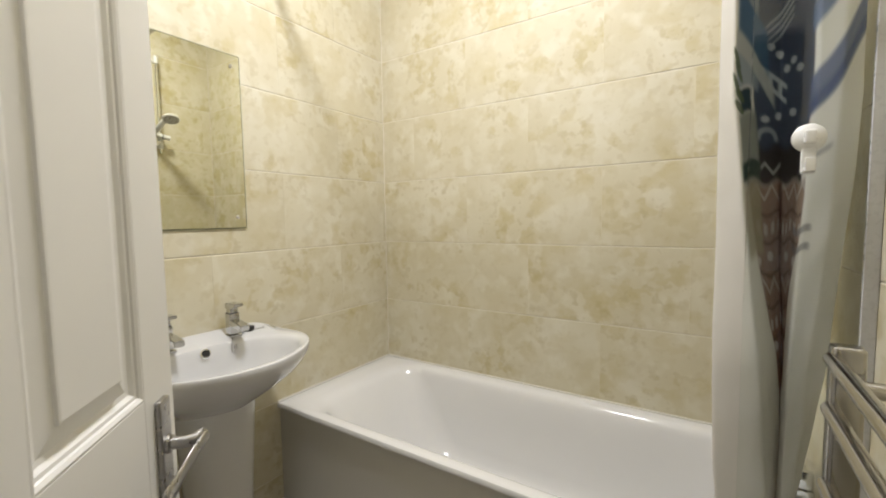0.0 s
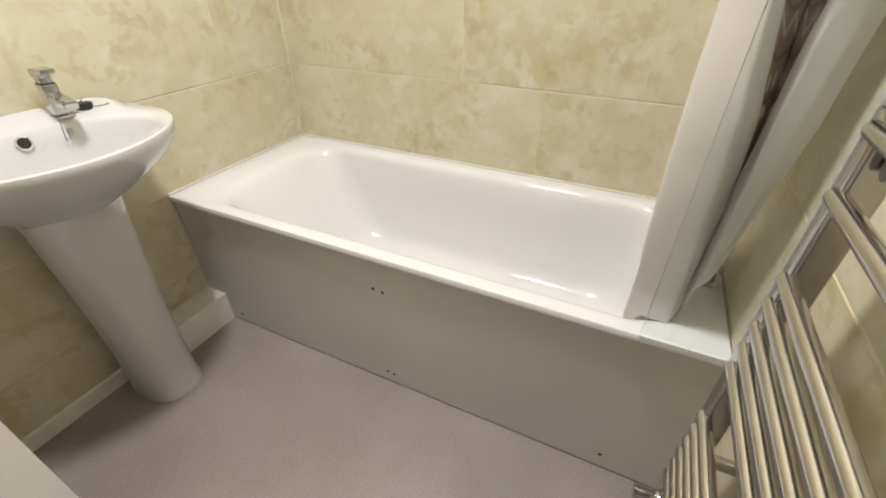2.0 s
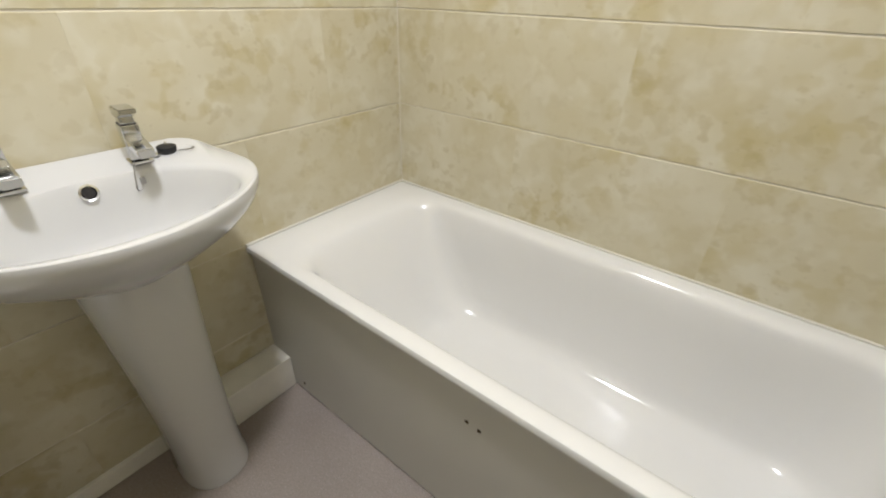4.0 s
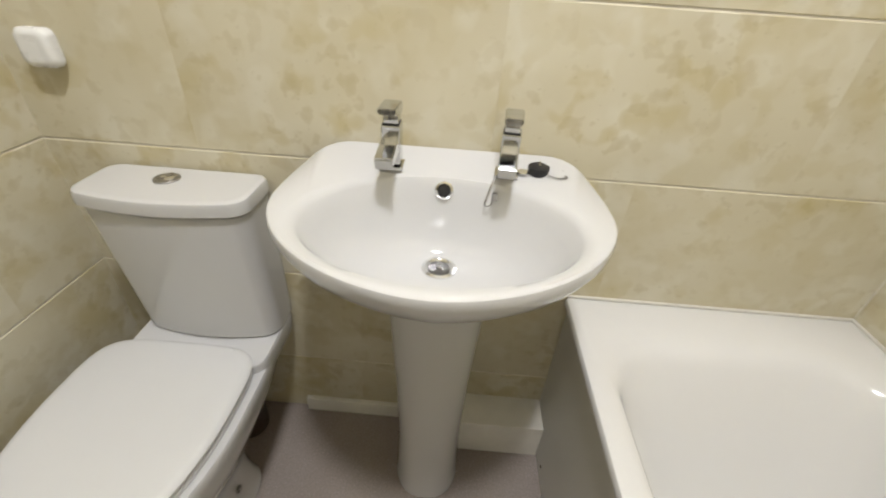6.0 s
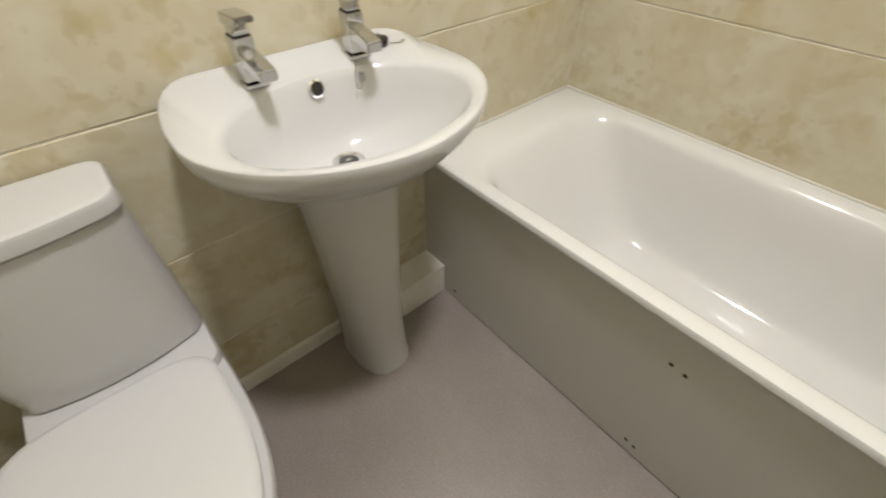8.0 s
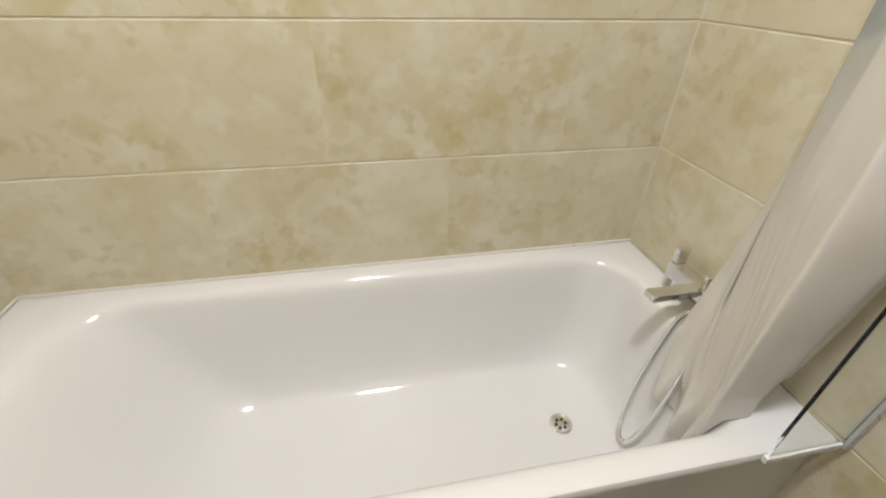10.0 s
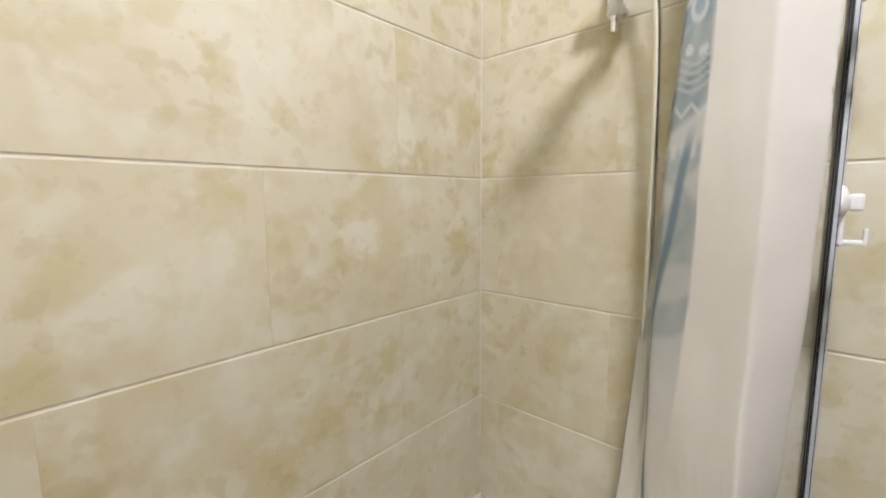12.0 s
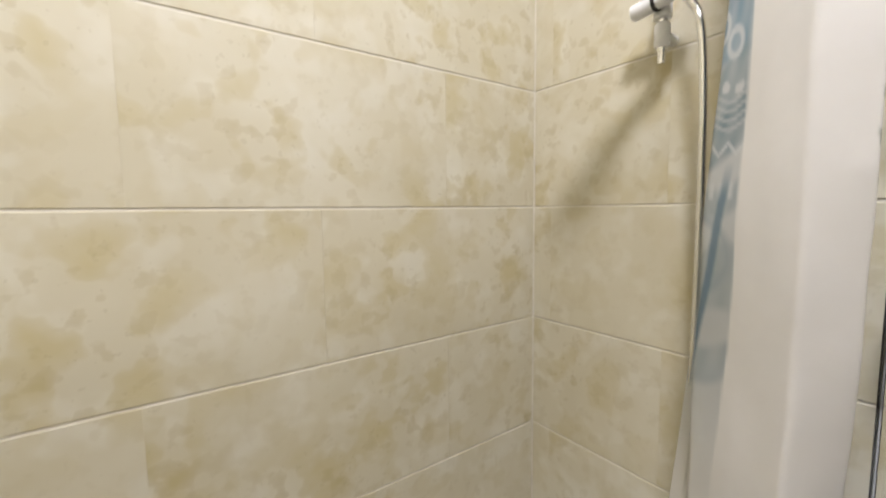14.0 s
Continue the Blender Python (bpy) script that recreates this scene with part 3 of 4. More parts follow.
# ---- door ----
def door():
    d = tagged(new("door_1"), "white painted four-panel door standing ajar with steel lever handle", "door", kind="structure")
    d.location, d.rotation_euler = (1.253, -0.106, 0.006), (0, 0, radians(136))
    w, h, t = 0.632, 1.965, 0.017
    st, mu = 0.084, 0.082
    rails = [(0.0, 0.20), (0.84, 1.042), (h - 0.105, h)]
    for x0, x1 in ((0, st), (w - st, w)):
        part("stile", boxed(x0, x1, -t, t, 0, h, 0.002), PAINT, d)
    for z0, z1 in rails:
        part("rail", boxed(st, w - st, -t, t, z0, z1, 0.0015), PAINT, d)
    for (a, z0), (z1, b) in zip(rails, rails[1:]):
        part("muntin", boxed((w - mu) / 2, (w + mu) / 2, -t, t, z0, z1, 0.0015), PAINT, d)
        for x0, x1 in ((st, (w - mu) / 2), ((w + mu) / 2, w - st)):
            bm = bmesh.new()
            rings = []
            for inset, y in ((0.0, -t + 0.0006), (0.003, -t + 0.0002), (0.007, -t + 0.0026), (0.008, -t + 0.0052), (0.012, -t + 0.0058), (0.016, -t + 0.0100), (0.022, -t + 0.0108), (0.042, -t + 0.0062), (0.0425, -t + 0.0030), (0.045, -t + 0.0024)):
                rings.append([Vector((x, y, z)) for x, z in ((x0 + inset, z0 + inset), (x1 - inset, z0 + inset), (x1 - inset, z1 - inset), (x0 + inset, z1 - inset))])
            loft(bm, rings, False, True)
            loft(bm, [[Vector((p.x, -p.y, p.z)) for p in r] for r in rings], False, True)
            part("door_panel", bm, PAINT, d, smooth=False)
    hx, hz = w - 0.047, 0.965
    for side in (-1, 1):
        y = side * t
        plate = boxed(hx - 0.020, hx + 0.020, min(y, y + side * 0.008), max(y, y + side * 0.008), hz - 0.115, hz + 0.065, 0.003, 3)
        for v in plate.verts:
            k = max(0.0, (abs(v.co.z - hz + 0.025) - 0.072) / 0.018)
            v.co.x = hx + (v.co.x - hx) * (1 - 0.35 * k * k)
        hd = part("door_handle", plate, STEEL, d, "satin steel lever handle on a long backplate")
        part("rose", disc(bmesh.new(), (hx, y + side * 0.008, hz), (0, side, 0), [(0.0125, -0.001), (0.0125, 0.004), (0.010, 0.006)], 18), STEEL, hd)
        rings = []
        for x, out, z, deep, tall in ((0.0, 0.008, 0.0, 0.0085, 0.0085), (0.0, 0.030, 0.0, 0.008, 0.008), (0.004, 0.042, 0.0005, 0.008, 0.009), (0.012, 0.050, 0.003, 0.006, 0.010), (0.006, 0.054, 0.004, 0.004, 0.0085), (-0.010, 0.052, 0.000, 0.004, 0.0085), (-0.030, 0.047, -0.007, 0.004, 0.0085), (-0.055, 0.043, -0.016, 0.0042, 0.0095), (-0.080, 0.042, -0.020, 0.0048, 0.0115), (-0.100, 0.044, -0.019, 0.0048, 0.012), (-0.108, 0.046, -0.017, 0.003, 0.009)):
            rings.append((Vector((hx + x, y + side * out, hz + z)), deep, tall))
        lv = bmesh.new()
        loops = []
        for k, (c, deep, tall) in enumerate(rings):
            a, b2 = rings[max(k - 1, 0)][0], rings[min(k + 1, len(rings) - 1)][0]
            way = (b2 - a).normalized()
            flat = way.cross(Vector((0, 0, 1))).normalized()
            up = flat.cross(way)
            loops.append([c + deep * math.cos(q) * flat + tall * math.sin(q) * up for q in (2 * math.pi * m / 16 for m in range(16))])
        part("lever", loft(lv, loops), STEEL, hd)
        for dz in (-0.10, 0.052):
            part("plate_screw", disc(bmesh.new(), (hx, y + side * 0.008, hz + dz), (0, side, 0), [(0.0045, -0.001), (0.004, 0.001), (0.001, 0.0012)], 10), STEEL, hd)
    return d


door()
fr = tagged(new("door_frame"), "white painted wooden door lining and architrave in the tiled wall", "door frame", kind="structure")
for x0, x1, z0, z1 in ((DOOR_X0 - 0.028, DOOR_X0 - 0.003, 0, DOOR_H + 0.025), (DOOR_X1 + 0.006, DOOR_X1 + 0.028, 0, DOOR_H + 0.025), (DOOR_X0 - 0.003, DOOR_X1 + 0.006, DOOR_H, DOOR_H + 0.025)):
    part("lining", boxed(x0, x1, ROOM_Y0 - T, ROOM_Y0 + 0.004, z0, z1, 0.002), PAINT, fr)

# ---- shower curtain ----
def curtain_print(u, z):
    """Colour of the printed cloth, with a crease's shade and light through the cloth painted in: u counts the folds of
    the plan, z is the height in metres.
    """
    col = np.empty(u.shape + (3,))
    col[:] = (0.90, 0.88, 0.84)
    rough = 0.5 + 0.25 * np.sin(u * 9.1 + z * 31.0) + 0.25 * np.sin(z * 57.0 - u * 13.7)

    def lay(mask, colour, amount=1.0):
        m = (np.clip(mask, 0, 1) * amount)[..., None]
        col[:] = col * (1 - m) + np.array(colour) * m

    def edge(d, soft):
        return np.clip(0.5 + d / soft, 0, 1)

    def span(x, lo, hi, soft):
        return edge(x - lo, soft) * edge(hi - x, soft)

    def dot(cu, cz, ru, rz, soft=0.25):
        return edge(1 - np.hypot((u - cu) / ru, (z - cz) / rz), soft)

    def ring(cu, cz, ru, rz, wide):
        return edge(wide - np.abs(np.hypot((u - cu) / ru, (z - cz) / rz) - 1), 0.2)

    def zigzag(cz, high, wide, lo, hi, pitch):
        wave = np.abs(((u / pitch) % 1.0) * 2 - 1) * high
        return edge(wide - np.abs(z - cz - wave), 0.003) * span(u, lo, hi, 0.05)

    wob = 0.006 * np.sin(u * 5.3 + 1.0)
    zz = z + wob
    # valley between the two outer folds
    lo = np.interp(z, [0.86, 1.05, 1.20, 1.33], [8.0, 6.95, 6.55, 6.35])
    hi = np.interp(z, [0.86, 1.00, 1.12, 1.22, 1.30], [8.1, 8.75, 9.15, 9.75, 9.9])
    valley = edge(u - lo, 0.10) * edge(hi - u, 0.10)
    lay(valley * edge(1.335 - zz, 0.02), (0.34, 0.22, 0.17))
    lay(valley * span(zz, 1.05, 1.335, 0.02), (0.40, 0.30, 0.25), 0.6 * rough + 0.2)
    lay(valley * edge(1.05 - zz, 0.06), (0.27, 0.10, 0.065), 0.7)
    for k, cz in enumerate((1.30, 1.245, 1.18, 1.115, 1.055, 1.00)):
        kind = k % 3
        if kind == 0:
            lay(valley * zigzag(cz, 0.030, 0.0035, 6.0, 10.0, 0.75), (0.70, 0.65, 0.62), 0.9)
        elif kind == 1:
            lay(valley * span(zz, cz - 0.010, cz + 0.012, 0.006) * edge(np.sin(u * 17.0) - 0.1, 0.4), (0.68, 0.63, 0.60), 0.85)
        else:
            for m in range(5):
                lay(valley * dot(6.6 + m * 0.7, cz + 0.008 * (m % 2), 0.17, 0.010), (0.72, 0.67, 0.64), 0.85)
        lay(valley * span(zz, cz - 0.030, cz - 0.022, 0.004), (0.12, 0.075, 0.065), 0.7)
    # shade of the deepest crease, put into the ink as a dark line
    lay(edge(0.16 - np.abs(u - 8.0), 0.12) * span(z, 0.86, 1.34, 0.05), (0.10, 0.028, 0.02), 0.85)
    # black and navy ground of the upper valley
    upper = span(u, 6.9, 9.6, 0.12)
    lay(upper * edge(zz - 1.335, 0.012), (0.030, 0.024, 0.026))
    lay(zigzag(1.352, 0.020, 0.004, 7.0, 8.0, 0.8), (0.62, 0.62, 0.62), 0.85)
    lay(span(u, 6.9, 9.75, 0.12) * edge(zz - 1.405, 0.015), (0.050, 0.072, 0.135))
    lay(ring(7.35, 1.418, 0.42, 0.020, 0.25) * edge(z - 1.416, 0.006), (0.50, 0.54, 0.60), 0.8)
    for cu, cz in ((7.9, 1.465), (8.7, 1.468), (7.3, 1.458), (8.3, 1.555), (8.65, 1.568), (7.95, 1.585), (9.0, 1.55), (7.6, 1.60)):
        lay(dot(cu, cz, 0.17, 0.0075), (0.66, 0.69, 0.73), 0.9)
    lean = z - 0.035 * (8.1 - u)
    for cz in (1.500, 1.527):
        lay(span(lean, cz - 0.005, cz + 0.005, 0.003) * span(u, 7.25, 8.35, 0.08), (0.60, 0.65, 0.70), 0.9)
    for cu in (7.55, 7.95):
        lay(span(u, cu - 0.09, cu + 0.09, 0.06) * span(lean, 1.503, 1.525, 0.004), (0.60, 0.65, 0.70), 0.9)
    for k in range(4):
        lay(span(z - 0.05 * (u - 8.0), 1.62 + 0.014 * k, 1.625 + 0.014 * k, 0.003) * span(u, 7.2 + 0.2 * (k % 2), 8.6, 0.08), (0.55, 0.60, 0.68), 0.8)
    lay(upper * edge(z - 1.70, 0.03), (0.055, 0.12, 0.24), 0.8)
    # left flank of the valley: leaves, pale bands and dark blocks
    flank = span(u, 6.12, 6.95, 0.10)
    lay(flank * span(zz, 1.33, 1.47, 0.02), (0.24, 0.26, 0.22), 0.85)
    # beige band: glow of light through the thin cloth, painted as colour
    lay(flank * span(zz, 1.19, 1.33, 0.02), (0.46, 0.41, 0.27), 0.75)
    lay(flank * span(zz, 1.34, 1.375, 0.008), (0.035, 0.070, 0.055))
    lay(span(u, 6.25, 6.75, 0.08) * span(zz, 1.468, 1.512, 0.006), (0.025, 0.055, 0.075))
    lay(span(u, 6.12, 7.1, 0.10) * edge(zz - 1.515, 0.01), (0.30, 0.36, 0.42), 0.85)
    sweep = z - 1.60 + 0.055 * np.clip(u - 6.2, 0, 2) ** 1.5
    lay(span(sweep, -0.020, 0.020, 0.010) * span(u, 6.1, 7.7, 0.15), (0.56, 0.58, 0.57), 0.9)
    lay(span(sweep, 0.024, 0.10, 0.012) * span(u, 6.2, 7.5, 0.15), (0.05, 0.13, 0.25), 0.9)
    for cu, cz, tilt in ((6.14, 1.570, 0.10), (6.22, 1.545, 0.10), (6.12, 1.520, 0.12), (6.25, 1.500, 0.05), (6.18, 1.478, 0.05)):
        lay(edge(1 - np.hypot((u - cu) / 0.17, (z - cz + tilt * (u - cu)) / 0.0115), 0.3), (0.11, 0.15, 0.08), 0.85)
    # outer fold: wide blue diagonal stripes, thin grey bars lower
    outer = span(u, 9.6, 12.2, 0.06)
    rise = z - 0.060 * (u - 9.6) - 0.010 * np.sin(u * 2.2)
    for cz, high, colour in ((1.475, 0.075, (0.085, 0.135, 0.30)), (1.455, 0.030, (0.05, 0.09, 0.24)), (1.620, 0.050, (0.12, 0.19, 0.36)), (1.73, 0.05, (0.10, 0.16, 0.32)), (1.86, 0.06, (0.12, 0.22, 0.38))):
        lay(outer * span(rise, cz - high / 2, cz + high / 2, 0.014), colour, 0.9)
    lay(span(u, 9.4, 10.8, 0.2) * span(z - 0.03 * (u - 9.6), 1.355, 1.366, 0.008), (0.24, 0.24, 0.27), 0.6)
    for cz in (1.205, 1.240):
        lay(span(u, 9.2, 10.3, 0.2) * span(zz, cz - 0.006, cz + 0.008, 0.005), (0.20, 0.19, 0.22), 0.7)
    # inner flank seen from the bath: faded blue figures
    border = np.interp(z, [1.0, 1.35, 1.9], [2.62, 2.86, 3.02])
    inner = edge(border - u, 0.05)
    fade = np.clip((z - 0.95) / 0.25, 0, 1)
    lay(inner * fade, (0.60, 0.62, 0.61), 0.8)
    for cz, high, colour in ((1.88, 0.05, (0.28, 0.42, 0.52)), (1.70, 0.055, (0.24, 0.38, 0.48)), (1.60, 0.05, (0.34, 0.42, 0.45)), (1.545, 0.035, (0.24, 0.32, 0.36)), (1.45, 0.02, (0.42, 0.48, 0.49)), (1.33, 0.05, (0.44, 0.50, 0.50)), (1.20, 0.03, (0.42, 0.48, 0.50))):
        lay(inner * span(z - 0.022 * (u - 1.5) + 0.006 * np.sin(u * 4 + cz * 20), cz - high, cz + high, 0.014), colour, 0.85 * (0.55 + 0.45 * rough))
    for cu, cz in ((1.2, 1.735), (1.9, 1.715), (2.45, 1.69), (0.6, 1.75)):
        lay(inner * ring(cu, cz, 0.24, 0.018, 0.3), (0.74, 0.76, 0.76), 0.85)
    for k in range(6):
        lay(inner * dot(0.4 + 0.46 * k, 1.655 - 0.006 * k, 0.13, 0.008), (0.76, 0.77, 0.76), 0.85)
        lay(inner * dot(0.3 + 0.5 * k, 1.628, 0.10, 0.006), (0.74, 0.75, 0.75), 0.7)
    for k in range(4):
        lay(inner * span(zz, 1.612 - 0.013 * k, 1.617 - 0.013 * k, 0.003), (0.66, 0.68, 0.67), 0.7)
    lay(inner * zigzag(1.535, 0.016, 0.003, 0.0, 3.0, 0.5), (0.74, 0.76, 0.75), 0.85)
    lay(inner * span(z, 1.472, 1.494, 0.003) * edge(np.sin(u * 24.0), 0.5), (0.74, 0.75, 0.74), 0.8)
    lay(inner * ring(1.4, 1.385, 1.3, 0.065, 0.07), (0.40, 0.46, 0.49), 0.8)
    streak = np.interp(z, [0.80, 1.20, 1.52], [1.55, 1.85, 2.60])
    lay(edge(0.11 - np.abs(u - streak), 0.08) * span(z, 0.72, 1.50, 0.05), (0.20, 0.29, 0.36), 0.9)
    lay(edge(0.10 - np.abs(u - 0.9 + 0.15 * np.sin(z * 9)), 0.1) * span(z, 0.95, 1.35, 0.05), (0.45, 0.44, 0.40), 0.5)
    return np.clip(col, 0, 1)


def curtain_cloth():
    """Thin white polyester, printed through, letting some light pass."""
    m, nt, b = nodes_of("printed_curtain")
    ink = nt.nodes.new("ShaderNodeAttribute")
    ink.attribute_name = "print"
    co = nt.nodes.new("ShaderNodeTexCoord").outputs["Object"]
    soil = add(nt, "ShaderNodeTexNoise", Scale=7.0, Detail=4.0)
    nt.links.new(co, soil.inputs["Vector"])
    c = blend(nt, 1.0, ink.outputs["Color"], ramp(nt, soil.outputs["Fac"], [(0.3, (0.93, 0.925, 0.91)), (0.65, (1, 1, 1))]), "MULTIPLY")
    nt.links.new(c, b.inputs["Base Color"])
    b.inputs["Roughness"].default_value = 0.55
    tr = nt.nodes.new("ShaderNodeBsdfTranslucent")
    nt.links.new(c, tr.inputs[0])
    mix = nt.nodes.new("ShaderNodeMixShader")
    mix.inputs[0].default_value = 0.36
    out = nt.nodes["Material Output"]
    nt.links.new(b.outputs[0], mix.inputs[1])
    nt.links.new(tr.outputs[0], mix.inputs[2])
    nt.links.new(mix.outputs[0], out.inputs[0])
    weave = add(nt, "ShaderNodeTexNoise", Scale=500.0, Detail=1.0)
    nt.links.new(co, weave.inputs["Vector"])
    bump(nt, b, weave.outputs["Fac"], 0.15, 0.0005)
    return m


# folds of the bunched cloth seen from above, at three heights: back panel, front fold, printed valley, outer fold
HIGH_PLAN = [(1.665, 1.300), (1.60, 1.285), (1.537, 1.264), (1.497, 1.188), (1.482, 1.152), (1.467, 1.114), (1.489, 1.053), (1.525, 1.100), (1.567, 1.147), (1.594, 1.122), (1.618, 1.096), (1.655, 1.098), (1.684, 1.112)]
MID_PLAN = [(1.610, 1.310), (1.575, 1.270), (1.535, 1.255), (1.502, 1.194), (1.486, 1.156), (1.470, 1.120), (1.548, 1.072), (1.570, 1.112), (1.590, 1.142), (1.595, 1.120), (1.599, 1.097), (1.630, 1.100), (1.655, 1.115)]
LOW_PLAN = [(1.560, 1.335), (1.550, 1.280), (1.535, 1.225), (1.515, 1.182), (1.498, 1.157), (1.482, 1.134), (1.572, 1.126), (1.581, 1.150), (1.589, 1.165), (1.593, 1.145), (1.595, 1.130), (1.604, 1.134), (1.610, 1.156)]


STEPS = 20


def folded(plan, steps=STEPS):
    """A line with crisp folds at the points of the plan, rounded a little."""
    p = [Vector((x, y, 0)) for x, y in plan]
    out = [a.lerp(b, k / steps) for a, b in zip(p, p[1:]) for k in range(steps)] + [p[-1]]
    for k in range(5):
        out = [out[0]] + [(a + 2 * b + c) / 4 for a, b, c in zip(out, out[1:], out[2:])] + [out[-1]]
    return out


def curtain():
    c = thing("shower_curtain", "white shower curtain with navy and brown tribal print, bunched aside", "curtain", at=(1.55, 1.15, 2.3))
    o = Vector((1.55, 1.15, 2.3))
    top, middle, low = folded(HIGH_PLAN), folded(MID_PLAN), folded(LOW_PLAN)
    z_top, rows = 2.228, 450
    hem_at, hem_z = (0.0, 3.6, 4.6, 5.4, 8.0, 10.0, 12.0), (0.37, 0.37, 0.42, 0.535, 0.550, 0.645, 0.70)
    count = len(top)
    us = np.arange(count) / STEPS
    hem = np.interp(us, hem_at, hem_z)
    verts, heights = [], np.empty((rows + 1, count))
    for j in range(rows + 1):
        for i, (a, m, b2) in enumerate(zip(top, middle, low)):
            z = z_top + (hem[i] - z_top) * j / rows
            heights[j, i] = z
            w = us[i] * 7
            s1 = min(1.0, max(0.0, (1.50 - z) / 0.50))
            s = min(1.0, max(0.0, (1.00 - z) / 0.40))
            p = a.lerp(m, s1).lerp(b2, s)
            if us[i] < 2.9:
                p = p.lerp(top[int(2.9 * STEPS)], min(1.0, max(0.0, (z - 1.20) / 0.80)) * 0.9)
            n = noise.noise_vector(Vector((w * 0.06, z * 2.4, 3.0))) * (0.006 if s < 0.8 else 0.004)
            n += noise.noise_vector(Vector((w * 0.10 + z * 2, z * 8.0 - w * 0.12, 8.0))) * 0.0025
            n.x += abs(noise.noise(Vector((w * 0.22, z * 7.0 + w * 0.2, 5.0)))) * 0.005 * max(0.0, min(1.0, (1.05 - z) / 0.35))
            sag = 0.02 * math.exp(-((z - 0.40) / 0.08) ** 2) * math.sin(w * 0.5)
            verts.append((p.x + n.x - sag - o.x, max(p.y + n.y, 1.0515 if z > 0.6 else 1.122) - o.y, z - o.z))
    faces = [(j * count + i, j * count + i + 1, (j + 1) * count + i + 1, (j + 1) * count + i) for j in range(rows) for i in range(count - 1)]
    me = bpy.data.meshes.new("cloth")
    me.from_pydata(verts, [], faces)
    me.polygons.foreach_set("use_smooth", np.ones(len(faces), dtype=bool))
    ink = np.ones(((rows + 1) * count, 4), dtype=np.float32)
    ink[:, :3] = curtain_print(np.broadcast_to(us, heights.shape), heights).reshape(-1, 3)
    me.attributes.new("print", "FLOAT_COLOR", "POINT").data.foreach_set("color", ink.ravel())
    me.materials.append(curtain_cloth())
    ob = new("cloth", me)
    ob.parent = c
    so = ob.modifiers.new("thickness", "SOLIDIFY")
    so.thickness = 0.0008
    for k in range(6):
        p = top[int(k * (len(top) - 1) / 5)]
        part("ring", tube(bmesh.new(), [Vector((p.x, 1.10 + 0.020 * math.cos(a), 2.246 + 0.024 * math.sin(a))) - o for a in (2 * math.pi * q / 20 for q in range(21))], 0.002, 6), PLASTIC, c)


curtain()
rail = thing("curtain_rail", "plain white curtain rail above the bathtub", "curtain rail", at=(0.85, 1.10, 2.262))
part("rod", tube(bmesh.new(), [(-0.846, 0, 0), (0.846, 0, 0)], 0.011, 14), STEEL, rail)
for s in (-1, 1):
    part("rail_end", disc(bmesh.new(), (s * 0.849, 0, 0), (-s, 0, 0), [(0.026, 0.0), (0.026, 0.006), (0.016, 0.014), (0.012, 0.02)], 20), PLASTIC, rail)

# ---- glass bath screen ----
GLASS, glnt, glb = nodes_of("clear_glass")
glb.inputs["Base Color"].default_value, glb.inputs["Roughness"].default_value = (0.95, 0.98, 0.965, 1), 0.0
glb.inputs["Transmission Weight"].default_value, glb.inputs["IOR"].default_value = 1.0, 1.45
PROFILE = plain("white_profile", (0.50, 0.50, 0.50), 0.3, 0, 0.04, 20)
SEAL = plain("clear_seal", (0.72, 0.73, 0.71), 0.3, 0, 0.05, 20)
scr = thing("bath_screen", "narrow clear glass bath screen fixed to the tiled wall", "bath screen", at=(1.69, 1.0445, RIM))
pane = part("pane", boxed(-0.172, -0.004, -0.003, 0.003, 0.012, 1.40, 0.0008, 1), GLASS, scr, "clear glass pane")
pane.visible_shadow = False
part("wall_profile", boxed(-0.010, 0.0095, -0.009, 0.0005, 0.002, 1.41, 0.0015), PROFILE, scr, "pale metal wall channel")
part("rubber_strip", boxed(-0.006, 0.0095, 0.0035, 0.0055, 0.002, 1.405, 0.0004), RUBBER, scr, "dark rubber sealing strip")
part("bottom_seal", boxed(-0.172, -0.012, -0.005, 0.005, 0.0005, 0.016, 0.002), SEAL, scr, "translucent rubber bottom seal")


def suction_hook(z):
    h = thing("suction_hook", "white plastic suction hook stuck on the glass screen", "hook", "hooks on the screen", at=(1.602, 1.0413, z))
    part("cup", disc(bmesh.new(), (0, 0, 0), (0, -1, 0), [(0.024, 0.0), (0.0245, 0.003), (0.021, 0.007), (0.012, 0.010), (0.009, 0.012)], 28), PLASTIC, h)
    part("knob", boxed(-0.0085, 0.0085, -0.026, -0.010, -0.012, 0.012, 0.004, 3), PLASTIC, h)
    bm = boxed(-0.0105, 0.0105, -0.008, -0.001, -0.062, -0.016, 0.0034, 3)
    part("plate", bm, PLASTIC, h)
    arm = boxed(-0.0075, 0.0075, -0.030, -0.006, -0.060, -0.053, 0.002)
    box(arm, -0.0075, 0.0075, -0.033, -0.028, -0.060, -0.036, 0.002)
    part("arm", arm, PLASTIC, h)


suction_hook(1.404)
suction_hook(1.735)

